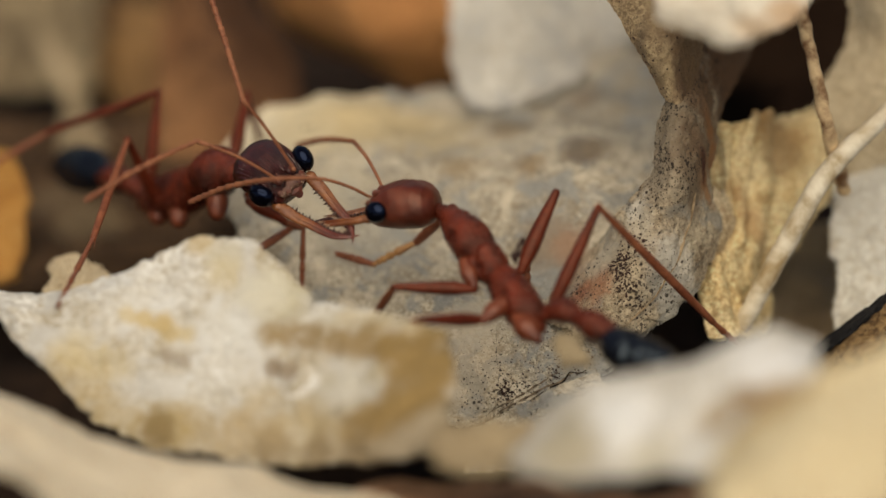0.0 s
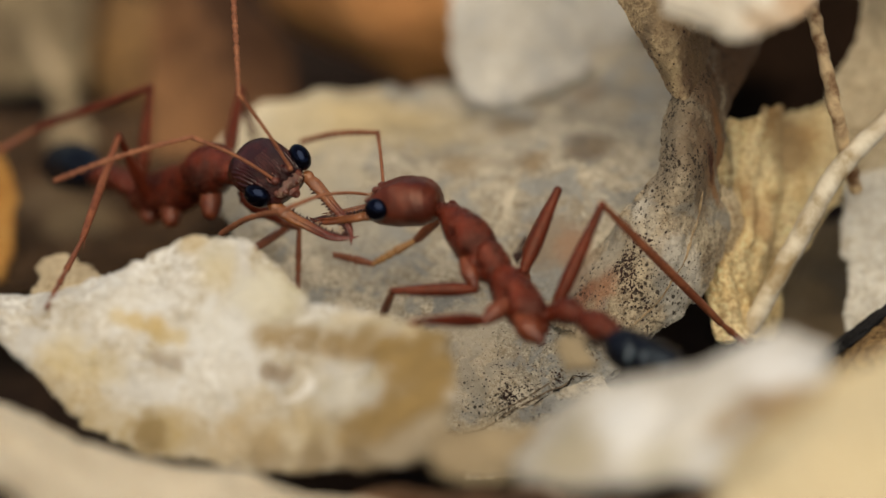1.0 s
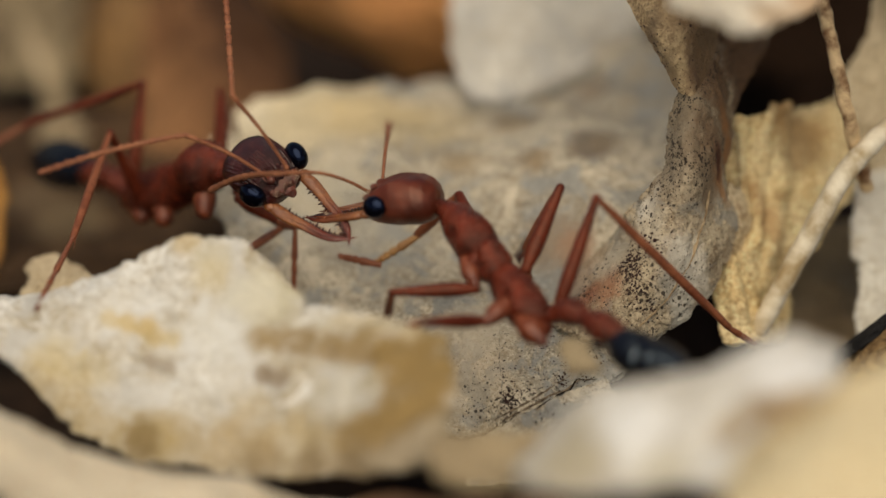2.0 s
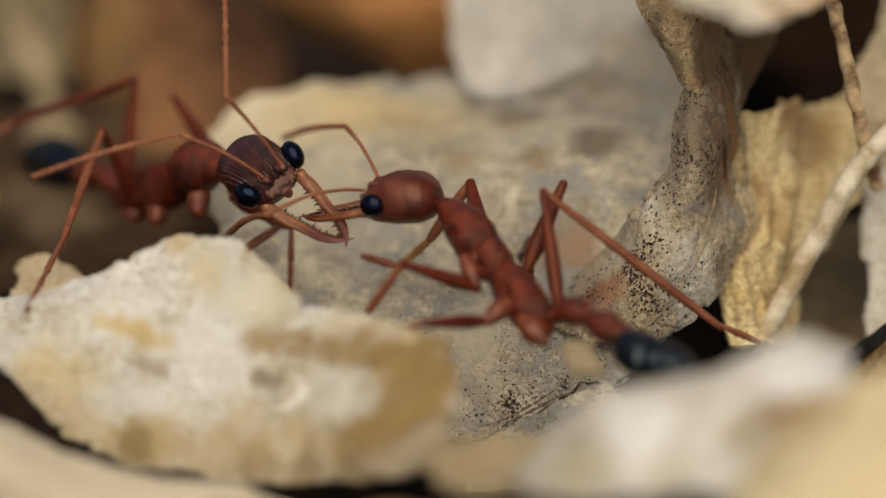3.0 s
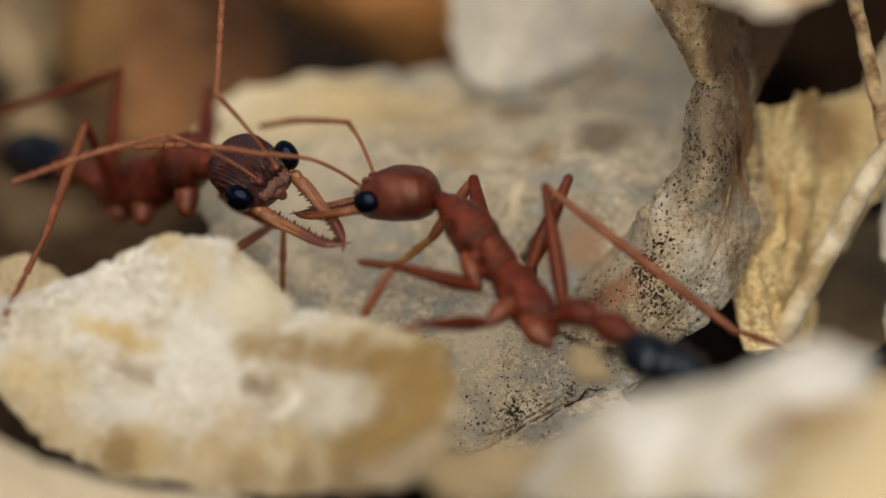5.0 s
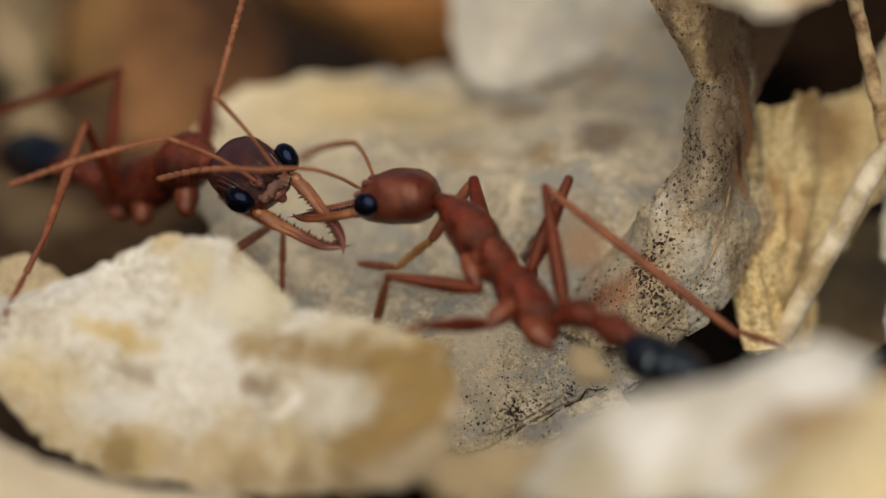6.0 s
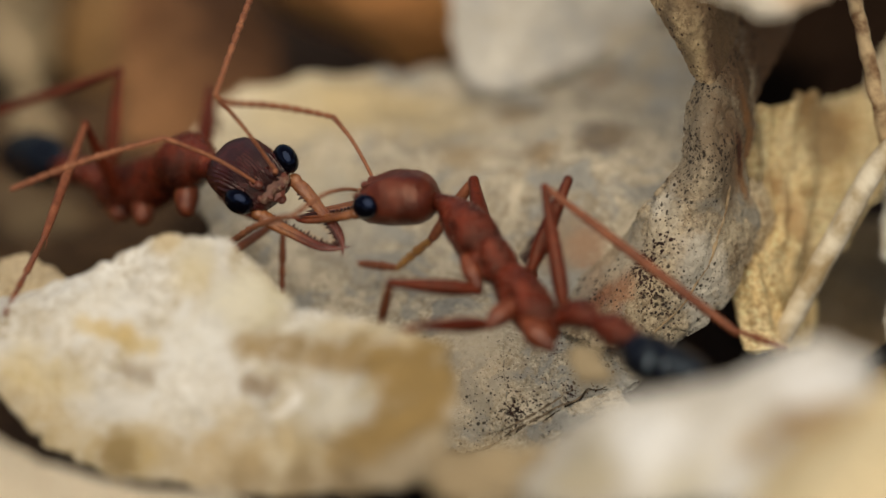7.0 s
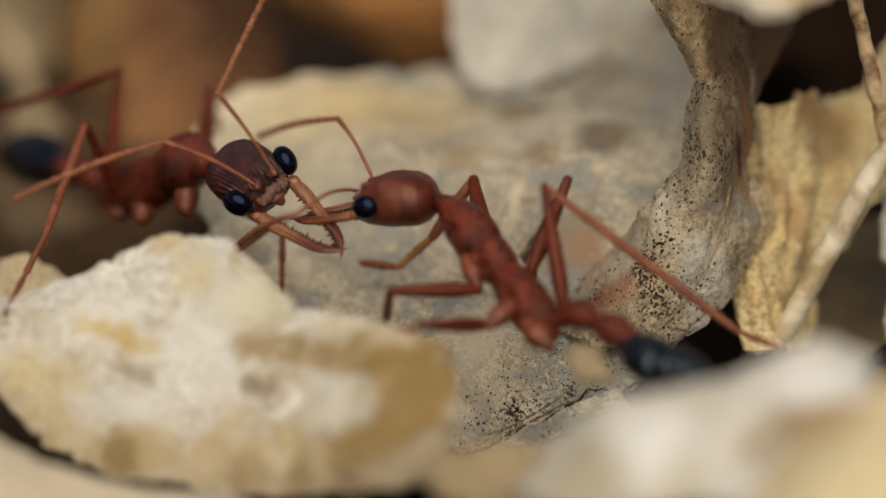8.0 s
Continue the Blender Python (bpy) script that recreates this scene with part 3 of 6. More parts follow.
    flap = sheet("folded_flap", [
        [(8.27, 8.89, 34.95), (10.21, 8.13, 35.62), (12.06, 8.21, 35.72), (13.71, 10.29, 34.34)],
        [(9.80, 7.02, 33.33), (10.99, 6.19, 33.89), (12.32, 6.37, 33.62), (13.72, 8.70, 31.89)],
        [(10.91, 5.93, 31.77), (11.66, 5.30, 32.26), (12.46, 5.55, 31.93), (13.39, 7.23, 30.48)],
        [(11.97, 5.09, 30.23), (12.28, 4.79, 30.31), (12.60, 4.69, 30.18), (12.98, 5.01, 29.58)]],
        # brown on the turned-away right and dark left-edge spots are painted shade
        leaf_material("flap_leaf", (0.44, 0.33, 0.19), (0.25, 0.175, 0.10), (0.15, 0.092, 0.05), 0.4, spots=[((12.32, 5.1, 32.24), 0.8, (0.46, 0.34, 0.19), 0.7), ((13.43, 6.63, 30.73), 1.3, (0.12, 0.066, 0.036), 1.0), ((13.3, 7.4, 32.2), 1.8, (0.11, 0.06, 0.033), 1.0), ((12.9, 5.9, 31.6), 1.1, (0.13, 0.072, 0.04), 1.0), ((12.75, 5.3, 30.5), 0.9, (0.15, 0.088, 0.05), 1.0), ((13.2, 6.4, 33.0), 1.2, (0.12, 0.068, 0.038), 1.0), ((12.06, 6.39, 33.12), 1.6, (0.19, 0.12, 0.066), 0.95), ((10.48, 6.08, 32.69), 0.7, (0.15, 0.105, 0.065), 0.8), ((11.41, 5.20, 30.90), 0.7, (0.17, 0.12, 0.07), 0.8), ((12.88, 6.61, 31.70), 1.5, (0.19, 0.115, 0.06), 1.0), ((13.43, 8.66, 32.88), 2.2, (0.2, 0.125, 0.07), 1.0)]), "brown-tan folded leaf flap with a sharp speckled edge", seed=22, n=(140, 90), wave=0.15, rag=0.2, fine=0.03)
    fungus_on(flap, [((10.7, 5.75, 32.4), 0.5, 30, 0.02, 0.07), ((10.22, 6.55, 33.01), 0.5, 26, 0.02, 0.07), ((11.81, 5.12, 30.79), 0.6, 26, 0.02, 0.07), ((11.2, 5.4, 31.6), 0.5, 26, 0.02, 0.06), ((12.06, 5.93, 32.47), 1.2, 9, 0.05, 0.10)], fungus, 7)
    torn = sheet("torn_scrap", [
        [(14.48, 4.58, 24.79), (14.93, 5.18, 24.25), (15.38, 6.01, 23.34)],
        [(14.14, 3.14, 23.78), (14.86, 3.71, 23.19), (15.70, 4.93, 22.15)],
        [(13.71, 2.22, 22.81), (14.64, 2.78, 22.22), (15.53, 4.03, 21.21)],
        [(13.34, 1.51, 21.80), (14.15, 1.88, 21.28), (14.94, 3.00, 20.44)]],
        leaf_material("torn_leaf", (0.66, 0.54, 0.36), (0.46, 0.33, 0.18), (0.24, 0.13, 0.06), 0.4, stained=0.7), "torn pale-edged scrap of spotted leaf", seed=41, n=(80, 60), rag=0.6, wave=0.3, fine=0.04)
    fungus_on(torn, [((13.95, 1.00, 23.33), 1.0, 20, 0.02, 0.06), ((14.49, 2.40, 24.29), 0.8, 20, 0.02, 0.06)], fungus, 8)
    stain = (0.25, 0.165, 0.064)
    white = leaf_material("white_leaf", (0.64, 0.63, 0.60), (0.39, 0.33, 0.23), (0.28, 0.195, 0.09), 0.25, stained=0.5, cool=(0.50, 0.485, 0.455), blotch=150, patchy=270.0, lies=(-0.330, -0.441, 0.834), spots=[
        ((-11.83, -10.34, 23.98), 3.4, (0.66, 0.665, 0.655), 0.5),
        ((-15.54, -7.36, 24.75), 2.6, (0.67, 0.67, 0.65), 0.5),
        ((-4.77, -13.52, 24.67), 2.6, (0.56, 0.54, 0.48), 0.45),
        ((-10.55, -8.38, 24.51), 2.2, (0.62, 0.615, 0.58), 0.5),
        ((-9.24, -7.91, 26.41), 1.8, (0.44, 0.41, 0.32), 0.75),
        ((-7.93, -8.83, 25.79), 1.7, (0.40, 0.36, 0.27), 0.75),
        ((-11.60, -5.97, 27.60), 1.3, (0.45, 0.40, 0.29), 0.7),
        ((-5.83, -10.10, 25.73), 1.4, (0.42, 0.38, 0.29), 0.7),
        ((-9.45, -13.76, 22.59), 2.0, (0.44, 0.37, 0.26), 0.6),
        ((-6.32, -15.19, 22.99), 1.6, (0.40, 0.33, 0.22), 0.6),
        ((-17.32, -10.00, 23.42), 1.4, (0.45, 0.37, 0.22), 0.6),
        # lower-edge tan: dirt, plus shading of the turned-away edge put into the colour
        ((0.15, -18.38, 24.35), 3.0, (0.29, 0.235, 0.155), 1.0),
        ((-2.42, -17.94, 23.07), 2.4, (0.28, 0.22, 0.135), 1.0),
        ((-5.27, -16.80, 22.25), 2.7, (0.33, 0.24, 0.11), 0.6),
        ((-7.36, -15.07, 21.94), 2.4, (0.38, 0.29, 0.15), 0.6),
        ((-9.98, -14.24, 21.02), 2.4, (0.35, 0.25, 0.12), 0.6),
        ((-12.59, -13.78, 21.17), 2.2, (0.33, 0.24, 0.11), 0.6),
        ((-17.29, -12.31, 21.87), 2.0, (0.36, 0.27, 0.13), 0.55),
        ((-19.41, -10.68, 22.62), 2.2, (0.38, 0.28, 0.13), 0.55),
        ((-7.95, -7.15, 25.23), 1.5, (0.48, 0.43, 0.28), 0.6),
        ((-10.59, -5.70, 24.85), 1.2, (0.52, 0.44, 0.28), 0.5),
        ((-18.92, -8.97, 23.32), 1.5, (0.55, 0.46, 0.28), 0.5),
        ((-14.54, -13.16, 21.52), 1.8, (0.34, 0.25, 0.11), 0.8),
        ((-11.93, -3.91, 25.68), 1.0, (0.40, 0.29, 0.13), 0.7),
        ((-0.23, -17.70, 24.81), 2.4, (0.31, 0.25, 0.165), 0.95),
        ((-14.80, -13.32, 21.47), 1.1, (0.20, 0.14, 0.065), 0.9),
        ((-3.72, -17.37, 22.66), 1.8, (0.22, 0.155, 0.08), 0.8),
        ((-8.66, -15.44, 21.41), 1.5, (0.25, 0.18, 0.095), 0.7),
        ((-6.31, -16.56, 22.07), 1.4, (0.22, 0.155, 0.08), 0.7),
        ((-1.65, -17.98, 24.06), 2.6, (0.31, 0.25, 0.17), 0.9),
        ((-4.78, -10.35, 26.54), 1.3, (0.47, 0.40, 0.28), 0.85),
        ((-3.22, -11.00, 26.74), 1.4, (0.46, 0.38, 0.245), 0.9),
        ((-1.60, -11.80, 26.84), 1.3, (0.45, 0.36, 0.22), 0.85),
        ((-0.20, -12.70, 27.14), 1.1, (0.44, 0.35, 0.21), 0.8),
        ((-9.16, -9.88, 25.53), 0.9, stain, 0.6),
        ((-8.13, -9.89, 25.46), 1.05, stain, 0.75),
        ((-6.93, -10.55, 25.75), 1.15, stain, 0.8),
        ((-5.59, -11.39, 26.12), 1.35, stain, 0.85),
        ((-4.25, -12.30, 26.52), 1.6, stain, 0.9),
        ((-2.77, -13.16, 27.06), 1.7, stain, 1.0),
        ((-1.30, -13.56, 27.24), 1.9, stain, 1.0),
        ((-0.26, -14.91, 27.30), 2.0, stain, 1.0),
        ((-0.56, -16.41, 26.92), 1.8, stain, 1.0),
        ((-1.44, -17.08, 26.50), 1.6, stain, 1.0),
        ((-2.47, -17.42, 26.02), 1.7, stain, 0.95),
        ((-3.64, -17.31, 25.33), 1.5, stain, 0.9),
        ((-1.75, -14.75, 26.8), 1.5, stain, 0.95),
        ((-2.1, -15.9, 26.45), 1.2, stain, 0.9),
        ((-4.67, -17.07, 24.58), 1.1, stain, 0.8),
        ((-16.62, -8.19, 25.49), 0.6, (0.50, 0.38, 0.17), 0.6),
        ((-15.72, -8.39, 25.37), 0.75, (0.48, 0.35, 0.14), 0.75),
        ((-14.82, -8.74, 25.37), 0.75, (0.44, 0.31, 0.11), 0.8),
        ((-14.37, -9.33, 25.13), 0.7, (0.42, 0.31, 0.13), 0.75),
        ((-13.48, -9.49, 25.17), 0.6, (0.46, 0.36, 0.18), 0.65),
        ((-14.51, -10.30, 24.37), 0.6, (0.30, 0.245, 0.18), 0.75),
        ((-13.62, -10.50, 24.21), 0.6, (0.30, 0.245, 0.18), 0.75),
        ((-8.86, -11.32, 24.29), 0.6, (0.20, 0.145, 0.09), 0.85),
        ((-8.11, -11.84, 24.48), 0.65, (0.22, 0.16, 0.10), 0.8),
        ((-19.73, -9.55, 23.83), 1.1, (0.47, 0.38, 0.22), 0.5),
        ((-14.93, -13.10, 22.00), 1.0, (0.22, 0.155, 0.07), 0.9),
        ((-5.13, -13.84, 25.44), 1.7, (0.52, 0.49, 0.42), 0.6),
        ((-5.94, -13.35, 24.96), 0.7, (0.42, 0.37, 0.27), 0.5),
        ((-3.7, -14.4, 26.1), 0.8, (0.42, 0.35, 0.22), 0.5),
        ((-9.32, -8.05, 26.77), 1.6, (0.58, 0.55, 0.47), 0.6)])
    sheet("stained_leaf", [
        [(-26.73, -4.08, 25.14), (-23.25, -4.29, 23.97), (-18.98, -5.10, 25.43), (-15.28, -5.20, 27.03), (-12.00, -4.92, 28.31), (-9.51, -5.72, 28.04), (-6.88, -8.11, 26.37), (-2.70, -10.41, 26.57), (0.05, -12.28, 27.39)],
        [(-26.24, -4.97, 25.62), (-22.36, -6.54, 24.43), (-18.92, -7.35, 25.35), (-15.24, -7.62, 26.02), (-11.84, -8.18, 26.26), (-9.22, -9.12, 25.97), (-6.34, -10.22, 25.79), (-2.69, -12.23, 26.59), (0.57, -14.08, 27.43)],
        [(-25.69, -5.87, 26.07), (-21.84, -8.41, 24.19), (-18.36, -10.37, 23.14), (-14.95, -10.68, 23.56), (-11.81, -11.24, 23.64), (-8.68, -12.20, 24.01), (-5.80, -13.57, 24.68), (-2.68, -15.74, 25.93), (0.57, -17.44, 26.99)],
        [(-25.13, -6.38, 26.22), (-21.46, -9.47, 23.55), (-18.22, -12.02, 21.65), (-14.93, -13.80, 20.86), (-11.80, -14.90, 21.03), (-8.65, -16.31, 21.62), (-5.78, -17.84, 22.93), (-2.41, -20.23, 24.74), (-0.23, -21.56, 26.34)]],
        white, "cream-white dry leaf with ochre and brown stains", seed=3, n=(110, 150), rag=0.45)
    sheet("half_buried_leaf", [
        [(-21.05, 5.05, 19.01), (-20.45, 5.37, 19.46), (-19.29, 5.44, 19.56), (-18.19, 5.16, 19.16)],
        [(-21.25, 3.27, 19.08), (-20.40, 3.44, 19.33), (-19.24, 3.48, 19.38), (-17.97, 3.36, 19.20)],
        [(-21.50, 1.38, 19.00), (-20.35, 1.47, 19.13), (-19.20, 1.47, 19.13), (-17.75, 1.47, 19.13)]],
        leaf_material("dun_leaf", (0.48, 0.39, 0.265), (0.42, 0.33, 0.21), (0.34, 0.25, 0.14), 0.0), "small cream leaf tucked under the stained leaf", seed=23, n=(40, 40))
    low = leaf_material("low_leaf", (0.74, 0.635, 0.49), (0.66, 0.55, 0.40), (0.40, 0.25, 0.12), 0.1)
    sheet("smooth_leaf", [
        [(-26.65, -14.96, 27.04), (-23.02, -16.38, 26.76), (-19.76, -18.24, 25.85), (-17.04, -19.89, 25.24), (-11.63, -21.20, 25.11), (-6.54, -22.51, 24.98), (-2.45, -23.78, 24.90)],
        [(-26.39, -21.04, 28.81), (-22.80, -22.36, 28.68), (-19.57, -24.08, 27.96), (-16.87, -25.64, 27.48), (-11.52, -26.95, 27.36), (-6.47, -28.17, 27.36), (-2.42, -29.30, 27.48)],
        [(-26.04, -29.35, 30.90), (-22.53, -29.68, 30.43), (-19.34, -31.15, 30.08), (-16.67, -32.44, 29.97), (-11.40, -32.86, 29.38), (-6.41, -33.91, 29.62), (-2.40, -34.15, 29.27)]],
        low, "smooth pale tan dry leaf over dark soil", seed=4)
    # brown spots paint the shadow along the crease
    pale = leaf_material("pale_leaf", (0.64, 0.625, 0.59), (0.50, 0.47, 0.42), (0.44, 0.36, 0.24), 0.0, blotch=220, spots=[((8.78, -28.95, 33.63), 2.8, (0.70, 0.695, 0.68), 0.9), ((16.82, -26.75, 35.76), 2.6, (0.70, 0.69, 0.675), 0.9), ((15.34, -29.27, 35.27), 1.3, (0.27, 0.17, 0.075), 0.95), ((13.9, -29.8, 34.9), 1.2, (0.33, 0.23, 0.12), 0.9), ((17.0, -28.9, 35.7), 1.0, (0.36, 0.25, 0.13), 0.8), ((5.9, -28.0, 31.0), 2.4, (0.44, 0.385, 0.28), 0.9), ((6.6, -30.3, 31.9), 2.2, (0.44, 0.38, 0.27), 0.9), ((10.5, -31.6, 33.6), 1.8, (0.50, 0.46, 0.36), 0.8), ((11.9, -26.5, 34.0), 1.6, (0.46, 0.43, 0.38), 0.7)])
    sheet("bleached_leaf", [
        [(3.95, -24.00, 28.08), (5.45, -24.14, 29.62), (7.54, -24.77, 32.21), (12.50, -24.81, 33.90), (16.53, -23.63, 35.59), (18.84, -23.36, 34.22)],
        [(3.77, -28.46, 30.43), (5.78, -28.94, 31.49), (8.15, -29.05, 33.07), (12.68, -28.34, 34.09), (16.69, -27.48, 35.32), (19.45, -27.48, 35.32)],
        [(4.04, -30.80, 32.31), (5.89, -31.74, 32.72), (8.36, -32.58, 33.26), (12.83, -33.33, 33.94), (16.50, -33.81, 34.99), (20.26, -32.15, 35.62)]],
        pale, "bleached white leaf with a rounded upper rim", seed=5)
    # brown spots near the top edge are a shadow streak done in colour
    tan = leaf_material("tan_leaf", (0.70, 0.585, 0.385), (0.62, 0.505, 0.315), (0.32, 0.20, 0.08), 0.0, spots=[((15.81, -32.04, 36.30), 1.9, (0.33, 0.21, 0.09), 0.8), ((17.53, -31.87, 37.41), 1.6, (0.33, 0.21, 0.09), 0.8)])
    sheet("tan_leaf", [
        [(13.13, -31.75, 32.70), (15.19, -31.94, 35.92), (18.02, -31.61, 38.13), (23.23, -30.40, 39.86)],
        [(13.38, -36.57, 34.54), (15.69, -36.38, 36.55), (18.62, -36.55, 38.05), (23.05, -35.92, 38.96)],
        [(13.39, -40.77, 35.51), (15.85, -40.77, 35.51), (18.51, -41.44, 36.31), (22.87, -41.68, 37.70)]],
        tan, "yellow-tan leaf lapping over the bleached leaf", seed=6)
    sheet("russet_leaf", [
        [(-6.60, -18.07, 20.86), (0.47, -18.67, 21.74), (4.87, -19.45, 22.38), (9.85, -20.29, 22.92), (15.98, -21.03, 23.61)],
        [(-6.56, -21.80, 22.51), (0.47, -22.44, 23.34), (4.84, -23.28, 23.88), (9.79, -24.13, 24.40), (15.88, -24.86, 25.11)],
        [(-6.50, -26.66, 24.28), (0.46, -27.30, 25.11), (4.80, -28.14, 25.65), (9.71, -28.99, 26.18), (15.75, -29.72, 26.89)]],
        leaf_material("russet_leaf", (0.26, 0.14, 0.075), (0.17, 0.09, 0.05), (0.10, 0.055, 0.03), 0.2), "russet-brown leaf lying low under the bleached leaf", seed=51, n=(36, 50))
    sheet("pale_grey_leaf", [
        [(0.44, 26.87, 24.02), (3.19, 26.04, 24.58), (7.33, 27.71, 23.47), (11.49, 28.54, 22.92)],
        [(0.52, 24.15, 21.88), (3.17, 22.49, 22.99), (7.03, 24.15, 21.88), (10.91, 25.81, 20.76)],
        [(0.60, 20.86, 21.18), (2.89, 19.32, 21.96), (5.91, 21.14, 21.06), (9.52, 24.03, 20.31)],
        [(1.31, 18.14, 21.31), (2.72, 17.00, 21.43), (4.79, 17.88, 21.29), (7.53, 19.43, 21.42)]],
        leaf_material("ash_leaf", (0.58, 0.555, 0.50), (0.47, 0.44, 0.385), (0.34, 0.28, 0.2), 0.0, cool=(0.42, 0.41, 0.39)), "pale ash-grey leaf lying over the broad leaf", seed=7, wave=0.2, rag=0.15)
    # only the tip is seen; the upper rows are added to block skylight
    sheet("overhanging_leaf", [
        [(10.97, 38.48, 33.62), (14.30, 38.79, 34.07), (18.45, 38.79, 34.07), (25.38, 38.48, 33.62)],
        [(10.63, 19.81, 38.34), (13.85, 19.96, 38.56), (17.61, 19.96, 38.56), (25.21, 21.49, 37.26)],
        [(11.15, 4.71, 41.18), (13.76, 4.86, 41.40), (16.90, 5.01, 41.61), (23.62, 8.96, 40.28)],
        [(11.07, -6.31, 42.88), (13.18, -7.50, 42.93), (15.10, -7.02, 41.87), (18.53, -2.84, 40.87)]],
        leaf_material("buff_leaf", (0.74, 0.67, 0.56), (0.66, 0.58, 0.46), (0.46, 0.35, 0.23), 0.0, spots=[((16.40, -5.02, 41.24), 1.6, (0.50, 0.36, 0.23), 0.9), ((18.3, -3.0, 40.9), 1.6, (0.48, 0.32, 0.19), 0.9)]), "pale leaf tip over the folded flap, its unseen back shading the hollow", seed=8)
    brown = leaf_material("brown_leaf", (0.46, 0.225, 0.08), (0.36, 0.16, 0.055), (0.22, 0.09, 0.035), 0.0)
    sheet("arched_brown_leaf", [
        [(-11.47, 41.90, 14.10), (-5.13, 33.71, 19.84), (3.22, 31.05, 21.27)],
        [(-8.03, 38.44, 12.65), (-3.73, 29.97, 17.98), (2.66, 28.31, 19.10)],
        [(-3.79, 36.90, 10.45), (-1.79, 30.67, 13.75), (2.67, 29.20, 15.15)]],
        brown, "orange-brown dry leaf arching over a hollow", seed=9)
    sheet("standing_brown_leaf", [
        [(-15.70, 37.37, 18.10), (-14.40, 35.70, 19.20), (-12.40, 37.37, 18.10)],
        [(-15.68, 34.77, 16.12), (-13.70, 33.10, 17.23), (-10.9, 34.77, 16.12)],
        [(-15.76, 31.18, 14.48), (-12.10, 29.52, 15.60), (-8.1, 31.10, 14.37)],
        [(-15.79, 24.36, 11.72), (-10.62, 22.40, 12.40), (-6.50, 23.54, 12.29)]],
        # dark spots paint the shadow under the arched leaf onto this one
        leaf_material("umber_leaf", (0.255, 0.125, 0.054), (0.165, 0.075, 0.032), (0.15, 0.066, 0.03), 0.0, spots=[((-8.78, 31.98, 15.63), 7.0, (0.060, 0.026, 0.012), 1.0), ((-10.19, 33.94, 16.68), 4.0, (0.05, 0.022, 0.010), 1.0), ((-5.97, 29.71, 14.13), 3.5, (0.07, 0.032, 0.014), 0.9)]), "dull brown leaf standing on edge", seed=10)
    crumpled = leaf_material("crumpled_leaf", (0.80, 0.64, 0.38), (0.68, 0.49, 0.24), (0.30, 0.17, 0.065), 0.15, blotch=260, stained=0.8, spots=[((16.79, 9.85, 24.99), 1.2, (0.32, 0.17, 0.06), 0.8), ((18.45, 10.78, 23.71), 1.6, (0.34, 0.20, 0.08), 0.8), ((15.64, 6.25, 24.22), 0.8, (0.38, 0.22, 0.09), 0.7), ((18.18, 9.55, 21.94), 1.5, (0.30, 0.20, 0.10), 0.8), ((16.47, 5.54, 21.46), 1.1, (0.36, 0.21, 0.09), 0.7)])
    sheet("crumpled_leaf", [
        [(14.12, 9.92, 24.23), (15.00, 8.69, 25.95), (16.50, 9.93, 25.98), (17.94, 12.30, 24.13), (20.90, 12.92, 25.02)],
        [(14.09, 7.90, 23.08), (15.12, 6.74, 24.21), (16.48, 7.40, 23.75), (18.13, 8.39, 22.74), (20.87, 9.55, 21.94)],
        [(14.33, 5.70, 21.68), (15.10, 4.79, 22.47), (16.45, 5.04, 22.13), (17.84, 6.28, 21.11), (19.51, 7.75, 20.08)],
        [(13.48, 2.68, 20.85), (14.53, 2.19, 21.20), (15.63, 3.02, 20.29), (16.63, 4.58, 19.03), (17.63, 6.44, 18.21)],
        [(14.55, 0.85, 18.23), (15.08, 0.69, 18.02), (15.79, 1.84, 16.87), (16.39, 3.47, 15.71), (17.10, 4.61, 14.90)]],
        crumpled, "crumpled ochre-tan leaf with folded ridges", seed=11, wave=0.6, n=(110, 130), fine=0.07, pleat=(0.34, 5))
    sheet("grey_leaf", [
        [(21.29, 11.66, 21.47), (24.13, 10.91, 22.15), (27.37, 10.99, 22.26)],
        [(21.16, 7.70, 19.30), (24.05, 6.88, 19.87), (27.27, 6.88, 19.87)],
        [(21.14, 2.98, 16.06), (23.96, 2.17, 16.64), (27.17, 2.17, 16.64)]],
        leaf_material("bluish_leaf", (0.66, 0.635, 0.57), (0.56, 0.54, 0.49), (0.38, 0.30, 0.18), 0.0), "pale grey leaf with a straight frayed edge", seed=24)
    orange = leaf_material("orange_leaf", (0.38, 0.185, 0.045), (0.28, 0.125, 0.028), (0.50, 0.30, 0.10), 0.0, blotch=600)
    sheet("orange_leaf", [
        [(-26.77, 19.03, 18.06), (-24.81, 17.97, 18.29), (-23.40, 16.60, 18.07)],
        [(-26.95, 15.04, 15.84), (-24.45, 14.22, 16.41), (-22.60, 14.06, 16.18)],
        [(-26.58, 11.06, 13.64), (-24.63, 10.39, 14.44), (-23.41, 10.71, 14.88)]],
        orange, "orange-ochre dry leaf standing by the stained leaf", seed=25)
    drab = leaf_material("drab_leaf", (0.36, 0.275, 0.16), (0.085, 0.06, 0.034), (0.09, 0.06, 0.03), 0.0, blotch=230)
    fawn = leaf_material("fawn_leaf", (0.32, 0.18, 0.072), (0.11, 0.058, 0.024), (0.10, 0.05, 0.02), 0.0)
    fade = leaf_material("faded_leaf", (0.40, 0.31, 0.19), (0.33, 0.25, 0.15), (0.25, 0.17, 0.08), 0.0)
    sand = leaf_material("sand_leaf", (0.66, 0.55, 0.38), (0.55, 0.44, 0.29), (0.38, 0.27, 0.15), 0.0)
